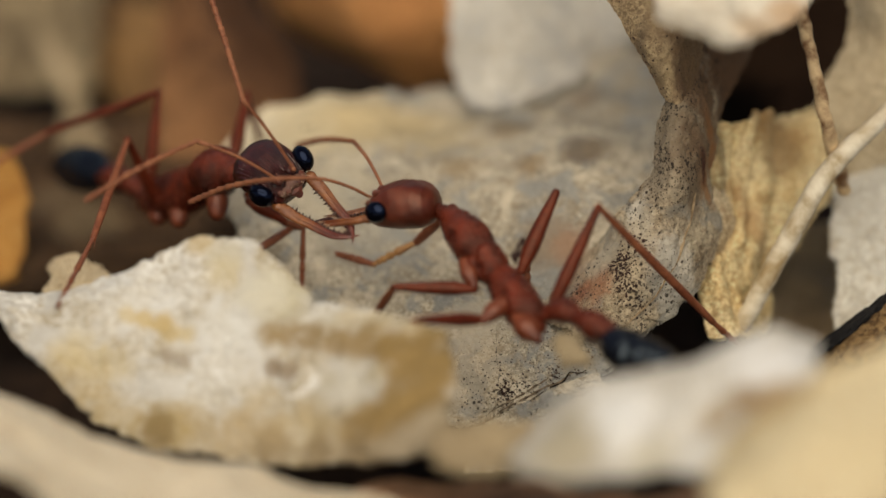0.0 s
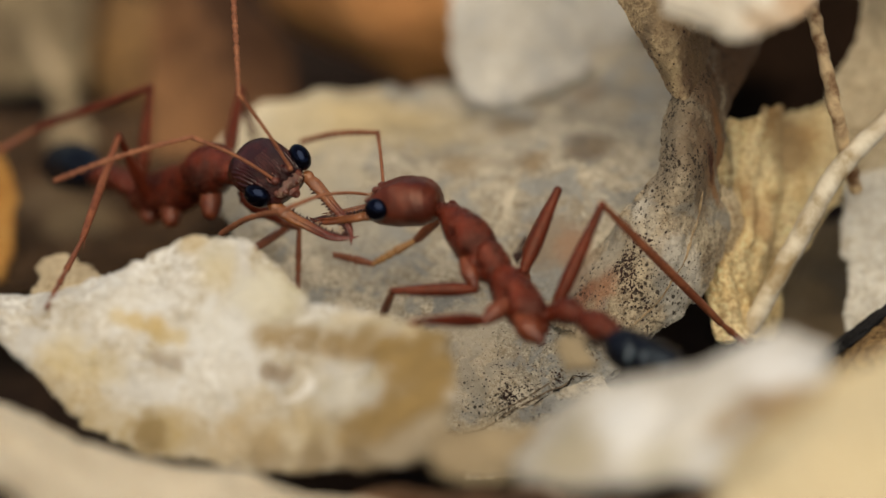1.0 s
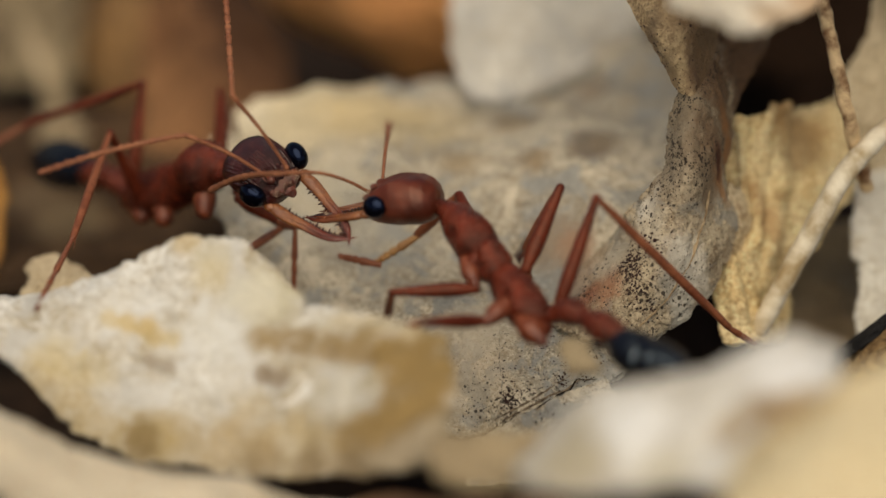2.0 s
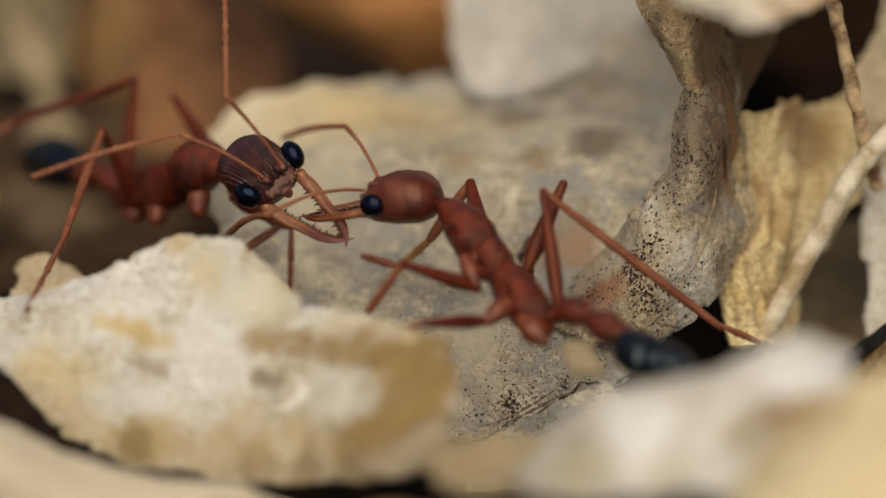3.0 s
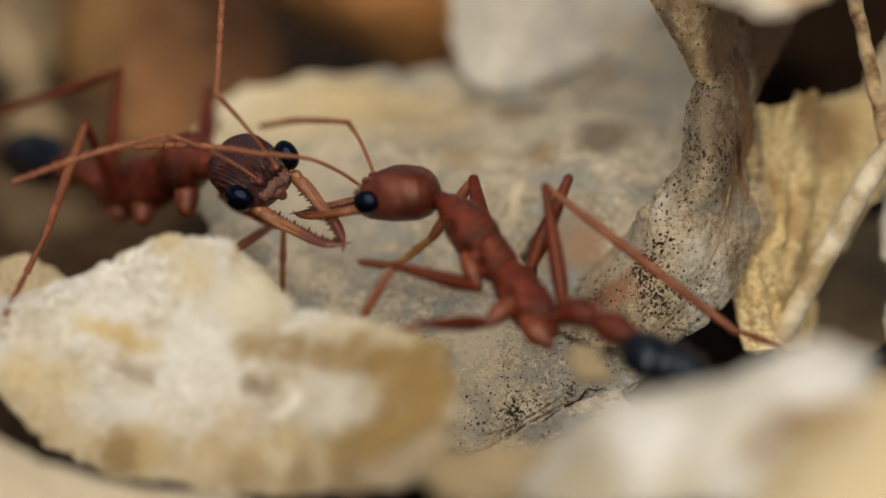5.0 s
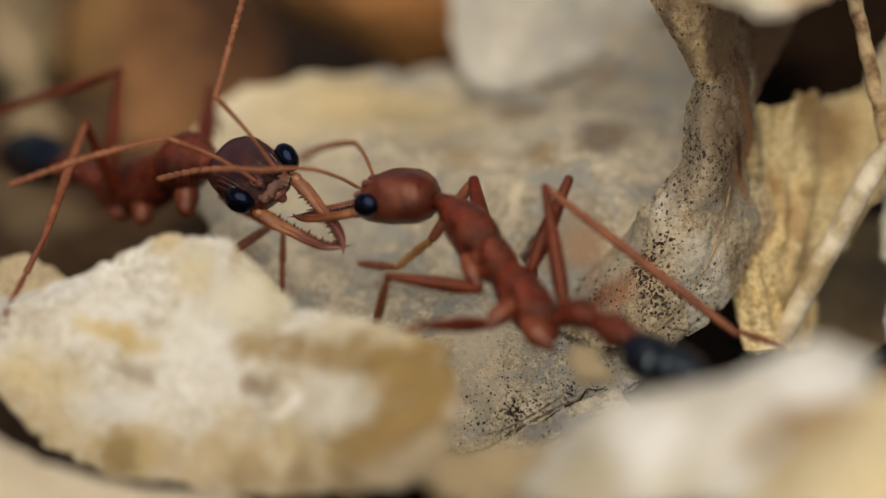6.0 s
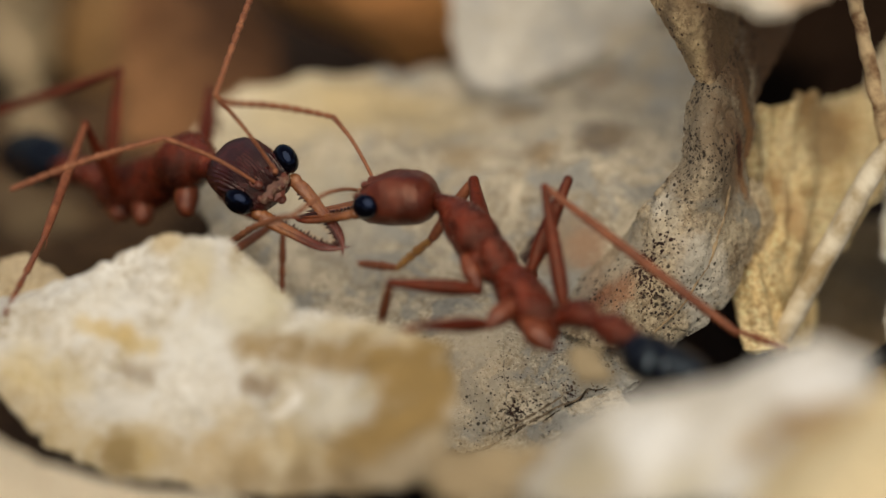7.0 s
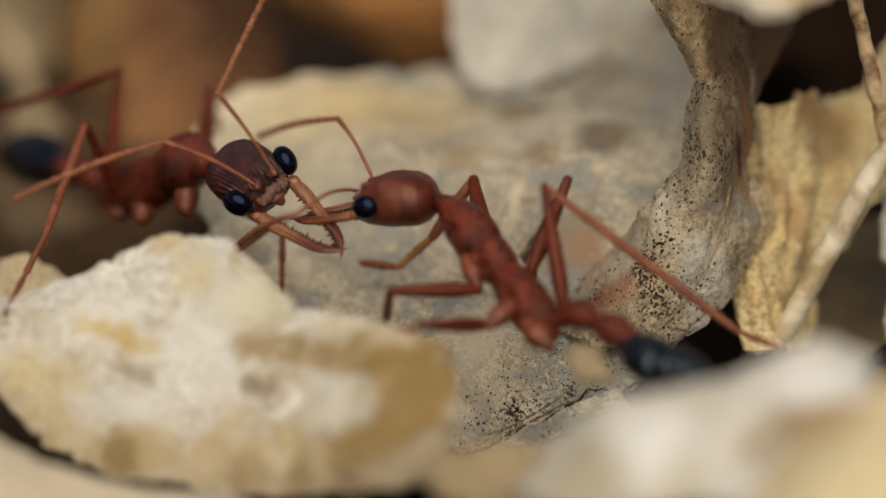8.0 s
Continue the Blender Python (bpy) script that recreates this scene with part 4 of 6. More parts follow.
    murk = leaf_material("murky_leaf", (0.095, 0.055, 0.030), (0.025, 0.015, 0.009), (0.085, 0.05, 0.028), 0.0, gloss=0.05, blotch=260, spots=[((-19.6, 17.2, 13.6), 2.6, (0.20, 0.14, 0.08), 0.9), ((-21.5, 20.5, 13.0), 2.2, (0.16, 0.11, 0.065), 0.8)])
    crumbs = leaf_material("crumb_leaf", (0.30, 0.235, 0.145), (0.24, 0.18, 0.11), (0.18, 0.12, 0.06), 0.0)
    dusk = leaf_material("dusky_leaf", (0.34, 0.25, 0.15), (0.20, 0.14, 0.08), (0.10, 0.06, 0.03), 0.3, stained=0.8)
    # near-black tones and a blacker spot: the hollow's shade, put into the colour
    hollow_dark = leaf_material("hollow_shade_leaf", (0.036, 0.020, 0.012), (0.026, 0.014, 0.009), (0.015, 0.009, 0.006), 0.0, gloss=0.02, spots=[((16.34, 20.96, 19.06), 2.6, (0.006, 0.004, 0.003), 1.0)])
    for name, label, rows, m, k in (
        ("beige_leaf", "beige leaf lying deep in the litter", [[(-29.36, 52.25, 7.96), (-24.36, 50.58, 9.06), (-19.74, 50.58, 9.06)], [(-29.07, 44.93, 7.97), (-24.11, 43.27, 9.08), (-19.83, 43.27, 9.08)], [(-28.87, 39.48, 7.16), (-23.95, 37.99, 8.52), (-19.98, 37.99, 8.52)]], drab, 31),
        ("ochre_leaf", "ochre leaf lying deep in the litter", [[(-19.39, 47.58, 8.27), (-17.32, 46.08, 9.62), (-15.31, 45.92, 9.38)], [(-19.61, 44.27, 7.03), (-17.51, 41.78, 8.71), (-15.52, 41.62, 8.47)], [(-18.97, 40.81, 5.57), (-17.48, 38.99, 6.46), (-16.06, 39.16, 6.70)]], fawn, 32),
        ("litter_leaf", "dark brown leaf lying on the soil", [[(-28.48, 31.73, 10.04), (-20.27, 30.40, 11.63), (-10.15, 28.43, 12.30)], [(-28.09, 23.06, 11.61), (-19.99, 21.42, 12.74), (-10.00, 18.79, 14.23)], [(-27.51, 10.24, 14.21), (-19.61, 9.42, 14.79), (-10.38, 8.92, 15.81)]], murk, 33),
        ("hollow_leaf", "leaf at the bottom of a hollow, its deep shade painted in", [[(14.30, 29.90, 21.37), (17.84, 28.23, 22.47), (25.29, 28.23, 22.47)], [(14.25, 25.38, 18.40), (17.77, 23.72, 19.52), (25.20, 23.72, 19.52)], [(14.10, 17.58, 17.73), (17.62, 16.76, 18.29), (24.98, 16.76, 18.29)]], hollow_dark, 34),
        ("curved_leaf", "beige leaf standing behind the stalk", [[(21.39, 17.17, 31.08), (23.55, 16.41, 31.74), (27.86, 16.49, 31.85)], [(22.03, 14.85, 27.77), (24.09, 14.02, 28.33), (27.86, 14.17, 28.55)], [(20.71, 13.80, 25.40), (23.31, 12.89, 25.85), (27.86, 12.48, 26.13)], [(20.09, 11.91, 23.58), (23.31, 11.42, 23.75), (27.86, 11.09, 24.15)], [(20.53, 11.19, 20.81), (23.37, 11.19, 20.81), (27.96, 11.19, 20.81)]], sand, 39),
        ("chip_leaf", "pale chip of dry leaf", [[(-21.31, 28.59, 12.53), (-20.16, 27.92, 13.32), (-19.05, 27.76, 13.09)], [(-21.38, 26.38, 12.86), (-20.09, 25.56, 13.42), (-18.84, 25.56, 13.42)], [(-20.93, 25.16, 12.86), (-20.06, 24.25, 13.31), (-19.23, 24.33, 13.42)]], crumbs, 35),
        ("beige_scrap", "beige leaf scrap beside the stained leaf", [[(-0.36, -20.01, 26.80), (1.94, -20.82, 27.39), (5.77, -20.68, 27.60)], [(-0.61, -23.98, 28.11), (1.93, -23.98, 28.11), (6.25, -23.98, 28.11)], [(-0.35, -26.18, 28.46), (1.92, -26.98, 29.05), (6.46, -27.13, 28.84)]], fade, 38),
        ("leaf_crumb", "tan crumb of leaf under the ant", [[(5.86, -11.79, 26.34), (6.38, -11.67, 26.51), (7.03, -11.85, 26.25)], [(5.80, -12.93, 26.45), (6.50, -12.93, 26.45), (7.40, -13.01, 26.35)], [(6.35, -14.26, 26.29), (7.13, -14.25, 26.31), (8.03, -14.19, 26.40)]], crumbs, 36),
        ("under_leaf", "grey-brown leaf under the crumpled leaf", [[(16.89, 17.34, 13.90), (19.60, 16.36, 14.25), (22.84, 15.39, 14.59)], [(16.53, 13.00, 12.93), (19.49, 12.19, 13.51), (22.72, 11.21, 13.86)], [(16.11, 6.43, 12.27), (19.32, 5.62, 12.85), (22.52, 4.81, 13.43)]], dusk, 37)):
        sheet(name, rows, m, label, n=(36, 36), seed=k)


def bark():
    """A rough chunk of bark, charred along its upper rim."""
    m, t, b = nodes_of("charred_bark", 0.85)
    vec = t.nodes.new("ShaderNodeNewGeometry").outputs["Position"]
    n = noise_tex(t, 900, 6, 0.72, 0.9, vec)
    crumbs = noise_tex(t, 2600, 5, 0.7, 0.3, vec)
    col = blend(t, ramp(t, n, 0.36, 0.62), (0.40, 0.26, 0.12), (0.13, 0.075, 0.035))
    col = blend(t, maths(t, "MULTIPLY", ramp(t, crumbs, 0.52, 0.64), 0.7), col, (0.05, 0.03, 0.018))
    t.links.new(col, b.inputs["Base Color"])
    relief(t, b, crumbs, 0.9, 0.0005)
    b.inputs["Specular IOR Level"].default_value = 0.15
    char = plain_material("charcoal", (0.020, 0.019, 0.020), 0.55, (0.008, 0.008, 0.009), 2200, 0.9)

    def lump(radii, turn, centre, rough):
        v, f = ball((0, 0, 0), (1, 1, 1), nu=90, nv=60, power=0.75)
        out = []
        for p in v:
            q = Vector(p)
            h = 1 + rough * (noise.noise(q * 2.2) + 0.6 * noise.noise(q * 6) + 0.35 * noise.noise(q * 17))
            out.append(turn @ (Vector((q.x * radii[0], q.y * radii[1], q.z * radii[2])) * h))
        return np.array(out) + np.array(centre), f

    lean = pose(0, 0, 0, 0, -40, 8)
    v, f = lump((4.2, 2.4, 1.9), lean, (23.49, -1.21, 17.91), 0.13)
    chunk = link("bark", v, f, m)
    tagged(chunk, "rough chunk of ochre bark charred black on top", "bark")
    v, f = lump((3.6, 0.42, 0.16), lean, (22.24, -0.15, 19.42), 0.7)
    link("charred_rim", v, f, char, chunk, "crumbling black char")


def twigs():
    wood = plain_material("pale_twig_bark", (0.70, 0.63, 0.50), 0.7, (0.30, 0.21, 0.10), 380, 0.8)
    v, f = tube([(26.01, 8.64, 29.37), (23.88, 7.50, 27.73), (20.64, 4.84, 25.68), (18.53, 3.19, 22.45), (17.08, 2.07, 19.98), (15.76, 1.02, 17.62)], [0.5, 0.5, 0.55, 0.56, 0.52, 0.5], n=80, rough=0.10)
    tagged(link("twig", v, f, wood), "pale dead twig leaning on the crumpled leaf", "twig")
    stalk = plain_material("leaf_stalk_bark", (0.62, 0.45, 0.26), 0.7, (0.16, 0.075, 0.035), 900, 0.8)
    v, f = tube([(18.67, 10.86, 34.28), (19.38, 8.35, 32.44), (20.10, 6.53, 29.83), (20.69, 5.91, 27.20), (21.56, 6.77, 23.21)], [0.36, 0.36, 0.35, 0.38, 0.38], n=80, rough=0.3)
    tagged(link("stalk", v, f, stalk), "thin tan dry leaf stalk with dark flecks", "stalk")
    v, f = tube([(-22.46, 37.96, 11.96), (-21.25, 34.84, 10.99), (-19.88, 30.59, 10.15)], [0.6, 0.65, 0.5], n=40, rough=0.25)
    tagged(link("litter_stick", v, f, plain_material("dull_stick_bark", (0.36, 0.28, 0.18), 0.8, (0.2, 0.15, 0.09), 300, 0.5)), "short pale stick deep in the litter", "stick")
    root = plain_material("root_fibre", (0.03, 0.02, 0.014), 0.8)
    v, f = tube([(-17.97, -11.20, 20.21), (-17.33, -11.52, 20.63), (-16.79, -12.15, 20.60), (-16.14, -12.37, 20.28)], [0.05, 0.06, 0.06, 0.04], n=40, rough=0.2)
    tagged(link("root_fibre", v, f, root), "thin dark root fibre on the soil", "root")


# ---- ants ----
def frame_of(fwd, left):
    f = Vector(fwd).normalized()
    l = Vector(left)
    l = (l - f * l.dot(f)).normalized()
    return np.array([f, l, f.cross(l)])


def head_shape(nu=64, nv=56):
    """The head's outline: half width, top and bottom along its length, with rounded sides."""
    xs = np.array([-1.97, -1.91, -1.74, -1.44, -1.0, -0.4, 0.3, 0.9, 1.35, 1.68, 1.86, 1.92])
    wide = np.array([0.02, 0.62, 1.10, 1.42, 1.58, 1.64, 1.62, 1.50, 1.36, 1.16, 0.90, 0.02])
    top = np.array([0.0, 0.30, 0.56, 0.82, 1.02, 1.14, 1.15, 1.03, 0.80, 0.52, 0.26, 0.0])
    low = np.array([-0.10, -0.50, -0.85, -1.08, -1.18, -1.18, -1.10, -0.98, -0.86, -0.70, -0.45, 0.0])
    u = np.linspace(0, len(xs) - 1, nv)
    k = np.arange(len(xs))
    x, w, a, b = (np.interp(u, k, c) for c in (xs, wide, top, low))
    ph = np.linspace(0, 2 * math.pi, nu, endpoint=False)
    c, sn = np.cos(ph), np.sin(ph)
    y = np.sign(c) * np.abs(c) ** 0.85 * w[:, None]
    h = np.abs(sn) ** 0.9
    z = np.where(sn > 0, (a + b)[:, None] / 2 + (a - b)[:, None] / 2 * h, (a + b)[:, None] / 2 - (a - b)[:, None] / 2 * h)
    v = np.stack([np.repeat(x[:, None], nu, 1), y, z], -1)
    faces = [[i * nu + j, i * nu + (j + 1) % nu, (i + 1) * nu + (j + 1) % nu, (i + 1) * nu + j] for i in range(nv - 1) for j in range(nu)]
    return v.reshape(-1, 3), faces


def head_of(ant, centre, fwd, left, gapes, shell, skew=0.0, eye_at=(0.88, 1.55, 0.36), tall=1.0, reach=1.0, eye_size=1.0):
    """Head with eyes, jaws and face plate; x ahead, y to its left, z up. gapes: degrees, left and right jaw."""
    ax = frame_of(fwd, left)
    place = lambda p: np.asarray(p, float) @ ax + np.asarray(centre)
    v, f = head_shape()
    x, y, z = v.T
    ahead = np.clip((x + 0.6) / 1.8, 0, 1)
    hollow = 0.16 * np.exp(-((np.abs(y) - 0.52) / 0.22) ** 2) * np.exp(-((x - 0.95) / 0.55) ** 2) * (z > 0)
    furrow = 0.07 * np.exp(-(y / 0.10) ** 2) * ahead * (z > 0)
    cheek = 0.05 * np.exp(-((np.abs(y) - 1.0) / 0.25) ** 2) * np.exp(-((x - 0.3) / 0.7) ** 2) * (z > 0)
    z = z - hollow - furrow + cheek
    wobble = np.array([noise.noise(Vector(p) * 1.6) * 0.03 + noise.noise(Vector(p) * 5.0) * 0.008 for p in v])
    shellv = np.stack([x, y + skew, z * tall], -1) * (1 + wobble[:, None])
    head = link("head", place(shellv), f, shell, ant, "dark finely striated head", pivot=centre)
    # the face plate between the jaws, its teeth-like lobes and the lip
    v, f = ball((1.50, 0, 0.22), (0.46, 0.92, 0.44), nu=44, nv=28, power=0.85)
    dent = 0.10 * np.exp(-(v[:, 1] / 0.22) ** 2) * (v[:, 0] > 1.4)
    v = v + 0.016 * np.sin(v[:, [1, 2, 0]] * 15.0) - np.stack([dent, 0 * dent, 0 * dent], -1)
    link("face_plate", place(v), f, SHELL_FACE, head, "greyish grained face plate")
    for s in (1, -1):
        v, f = joined(ball((1.74, 0.40 * s, 0.36), (0.26, 0.16, 0.22), nu=20, nv=12), ball((1.50, 0.78 * s, 0.34), (0.30, 0.20, 0.26), nu=20, nv=12))
        link("face_lobe", place(v + 0.012 * np.sin(v[:, [2, 0, 1]] * 19.0)), f, SHELL_SOCKET, head)
        v, f = joined(ball((1.22, 0.50 * s, 0.90), (0.24, 0.20, 0.20), nu=20, nv=12), tube([(1.02 + 0.24 * math.cos(a), (0.50 + 0.24 * math.sin(a)) * s, 0.98 - 0.1 * math.cos(a)) for a in np.linspace(-2.2, 2.2, 7)], [0.05] * 7, 8, 24, ref=(0, 0, 1)))
        link("antenna_socket", place(v), f, SHELL_SOCKET, head, "red-brown ring round the feeler")
        v, f = tube([(0.45, 0.15 * s, 1.02), (0.75, 0.18 * s, 1.04), (1.02, 0.22 * s, 0.97), (1.26, 0.28 * s, 0.82), (1.48, 0.38 * s, 0.62), (1.62, 0.52 * s, 0.48)], [0.02, 0.09, 0.13, 0.13, 0.10, 0.03], 12, 28, ref=(0, 1, 0), rough=0.12)
        link("frontal_ridge", place(v), f, shell, head)
    v, f = tube([(1.74, 0, 0.16), (1.92, 0.02, 0.06), (2.06, 0.03, -0.06)], [0.40, 0.42, 0.26], 16, 16, flat=0.35)
    link("labrum", place(v), f, SHELL_SOCKET, head, "red-brown upper lip")
    for p in ((-0.16, 0, 1.13), (-0.46, 0.22, 1.10), (-0.46, -0.22, 1.10)):
        v, f = ball((p[0], p[1] + skew * 0.6, p[2]), (0.085, 0.085, 0.06), nu=14, nv=8)
        link("ocellus", place(v), f, shell, head, "tiny glossy simple eye")
    rng = np.random.default_rng(int(abs(centre[0]) * 100))
    hairs = []
    for k in range(60):
        root = np.array((1.45 + 0.45 * rng.random(), rng.uniform(-0.95, 0.95), 0.42 + 0.15 * rng.random()))
        way = np.array((0.75, rng.normal() * 0.35, 0.45 + rng.normal() * 0.3))
        way = way / np.linalg.norm(way) * rng.uniform(0.12, 0.26)
        hairs.append(tube([root, root + way * 0.55, root + way + (0.03, 0, -0.02)], [0.008, 0.007, 0.003], 4, 5, caps=False))
    v, f = joined(*hairs)
    tagged(link("setae", place(v), f, HAIR, head, "short pale bristles"), kind="stuff")
    jaw_r = [0.28, 0.345, 0.305, 0.275, 0.255, 0.225, 0.175, 0.10, 0.012]
    for s, gape in ((1, gapes[0]), (-1, gapes[1])):
        v, f = ball((0, 0, 0), (0.76 * eye_size, 0.54 * eye_size, 0.68 * eye_size), nu=36, nv=24)
        a = radians(16) * s
        tilt = np.array([[math.cos(a), -math.sin(a), 0], [math.sin(a), math.cos(a), 0], [0, 0, 1]])
        link("eye", place(v @ tilt + (eye_at[0], eye_at[1] * s, eye_at[2])), f, SHELL_EYE, head, "glossy black compound eye")
        base = np.array((1.72, 1.14 * s, -0.26))
        path = np.array([(0, 0, 0), (0.55, -0.02, -0.02), (1.30, -0.14, -0.08), (1.98, -0.32, -0.12), (2.60, -0.44, -0.14), (3.26, -0.60, -0.14), (3.78, -0.84, -0.11), (4.22, -1.18, -0.06), (4.60, -1.60, 0.03)]) * (reach, s, 1)
        a = radians(gape) * s
        turn = np.array([[math.cos(a), math.sin(a), 0], [-math.sin(a), math.cos(a), 0], [0, 0, 1]])
        v, f = tube(path, jaw_r, seg=20, n=60, flat=0.66)
        knob = ball((-0.02, 0.10 * s, 0.02), (0.34, 0.30, 0.27), nu=20, nv=14)
        keel = tube(path[1:7] + np.array((0, 0.05 * s, 0.19)), [0.02, 0.06, 0.07, 0.07, 0.06, 0.02], 8, 40, ref=(0, 1, 0))
        v, f = joined((v, f), knob, keel)
        jaw = link("mandible", place(v @ turn + base), f, SHELL_JAW, head, "long amber toothed jaw", pivot=place(base))
        teeth, bristles = [], []
        mid = spline(path, 80)
        rad = spline(np.array(jaw_r)[:, None], 80)[:, 0]
        for n, i in enumerate(range(12, 72, 3)):
            big = (0.10, 0.26, 0.12, 0.17)[n % 4] * (1.1 if i > 34 else 0.8)
            step = mid[i + 1] - mid[i - 1]
            inward = np.array([step[1] * s, -s * abs(step[0]), 0])
            inward /= np.linalg.norm(inward)
            root = mid[i] + inward * rad[i] * 0.75
            tip = mid[i] + inward * (rad[i] + big) + np.array((-0.05, 0, 0.01))
            teeth.append(tube([root, (root + tip) / 2, tip], [0.11, 0.065, 0.008], seg=8, n=6, caps=False))
            if i > 30:
                for q in range(3):
                    r0 = mid[i + q] + inward * rad[i + q] * 0.8 + np.array((0, 0, -0.1))
                    bristles.append(tube([r0, r0 + inward * 0.2 + (0.06, 0, 0), r0 + inward * rng.uniform(0.34, 0.5) + (0.15, 0, 0)], [0.016, 0.014, 0.004], 5, 6, caps=False))
        v, f = joined(*teeth)
        link("teeth", place(v @ turn + base), f, TOOTH, head, "dark uneven jaw teeth")
        v, f = joined(*bristles)
        tagged(link("jaw_bristles", place(v @ turn + base), f, HAIR, head, "pale comb of jaw bristles"), kind="stuff")
    return head


def aim(a, b, ref=(0, 0, 1)):
    """The pose at a, in mm, whose z looks along b - a."""
    a, b = Vector(a), Vector(b)
    z = (b - a).normalized()
    x = Vector(ref).cross(z)
    x = x.normalized() if x.length > 1e-4 else Vector((1, 0, 0))
    return Matrix.Translation(a * MM) @ Matrix((x, z.cross(x), z)).transposed().to_4x4()


MOVES = []


def at_time(rows, t):
    """Where a drift stands at t: rows of (t, x, y, z) in mm."""
    ts = [r[0] for r in rows]
    return Vector([float(np.interp(t, ts, [r[k] for r in rows])) for k in (1, 2, 3)])


STILL = ((0, 0, 0, 0), (8, 0, 0, 0))


def segment(kind, L, bend):
    """One segment of a limb along z: its shape by kind."""
    path = np.array([(0, 0, 0), (bend * 0.7, 0, L * 0.25), (bend, 0, L * 0.55), (bend * 0.5, 0, L * 0.82), (0, 0, L)])
    y = (0, 1, 0)
    if kind in ("scape", "flagellum"):
        path, y = path[:, [1, 0, 2]], (1, 0, 0)
    if kind == "femur":
        return joined(tube(path, [0.22, 0.37, 0.33, 0.24, 0.2], 14, 30, ref=y), ball((0, 0, L), (0.2, 0.2, 0.2), nu=12, nv=8), ball((0, 0, 0), (0.26, 0.26, 0.26), nu=12, nv=8))
    if kind == "tibia":
        spur = tube([(0.05, 0, L * 0.97), (0.2, 0.05, L * 1.04), (0.27, 0.1, L * 1.12)], [0.05, 0.03, 0.008], 6, 6, ref=y)
        return joined(tube(path, [0.15, 0.21, 0.23, 0.21, 0.17], 14, 30, ref=y), spur)
    if kind == "tarsus":
        out = []
        for a, b, r in ((0, 0.45, 0.17), (0.45, 0.64, 0.16), (0.64, 0.78, 0.15), (0.78, 0.88, 0.14), (0.88, 1.0, 0.12)):
            out.append(tube([(0, 0, L * a), (0, 0, L * (a + b) / 2), (0, 0, L * b)], [r * 0.7, r * 0.85, r * 1.1], 10, 8, ref=y))
        for s in (1, -1):
            out.append(tube([(0, 0, L), (0.04 * s, 0.06, L + 0.14), (0.12 * s, 0.03, L + 0.2)], [0.035, 0.025, 0.006], 6, 6, ref=y))
        return joined(*out)
    if kind == "scape":
        return joined(tube(path, [0.095, 0.10, 0.105, 0.125, 0.15], 12, 30, ref=y), ball((0, 0, 0), (0.16, 0.16, 0.16), nu=12, nv=8))
    radii = []
    for k in range(12):
        r = 0.125 + 0.05 * math.sin(math.pi * min(1.0, (k + 1) / 9) * 0.6)
        radii += [r * 0.70, r * 0.92, r, r * 1.08, r * 1.20]
    radii[-2:] = [radii[-2] * 0.9, radii[-1] * 0.5]
    return tube(spline(path, 60), radii, 12, 180, ref=y)


def limb(parent, kinds, mats, start, rows, bends=(0, 0, 0, 0), drift=STILL, girth=1.0):
    """A chain of rigid segments from a joint that drifts; rows: (t, joint 1, joint 2, ...), whose first row sets the lengths."""
    start = Vector(start)
    first = [start] + [Vector(p) for p in rows[0][1:]]
    lengths = [(first[i + 1] - first[i]).length for i in range(len(kinds))]
    obs = []
    for i, nm in enumerate(kinds):
        v, f = segment(nm, lengths[i], bends[i])
        v = v * (girth, girth, 1)
        me = bpy.data.meshes.new(nm)
        me.from_pydata((v * MM).tolist(), [], f)
        me.polygons.foreach_set("use_smooth", [True] * len(me.polygons))
        me.materials.append(mats[i])
        ob = new(nm, me)
        ob.parent = parent if i == 0 else obs[0]
        obs.append(ob)
    keys = [[] for _ in kinds]
    base = Vector(ORIGIN[parent.name])
    for t, *pts in rows:
        joint, root = start - base + at_time(drift, t), None
        for i in range(len(kinds)):
            end = joint + (Vector(pts[i]) - (Vector(pts[i - 1]) if i else start)).normalized() * lengths[i]
            m = aim(joint, end)
            root = root or m
            keys[i].append((t, m if i == 0 else root.inverted() @ m))
            joint = end
    for ob, k in zip(obs, keys):
        ob.matrix_basis = k[0][1]
        MOVES.append((ob, k))
    return obs


LEG = (("femur", "tibia", "tarsus"), (SHELL_LEG, SHELL_TIBIA, SHELL_TIBIA))
DARK_LEG = (("femur", "tibia", "tarsus"), (SHELL_LEG, SHELL_LEG, SHELL_TIBIA))
LONG_LEG = (("femur", "tibia", "tarsus", "tarsus"), (SHELL_LEG, SHELL_TIBIA, SHELL_FOOT, SHELL_TIBIA))
FEELER = (("scape", "flagellum"), (ANTENNA, ANTENNA))


def ant_root(place, label):
    ant = new("ant")
    ant.location = Vector(place) * MM
    ORIGIN[ant.name] = np.asarray(place, float)
    return tagged(ant, label, "ant", "fighting ants")


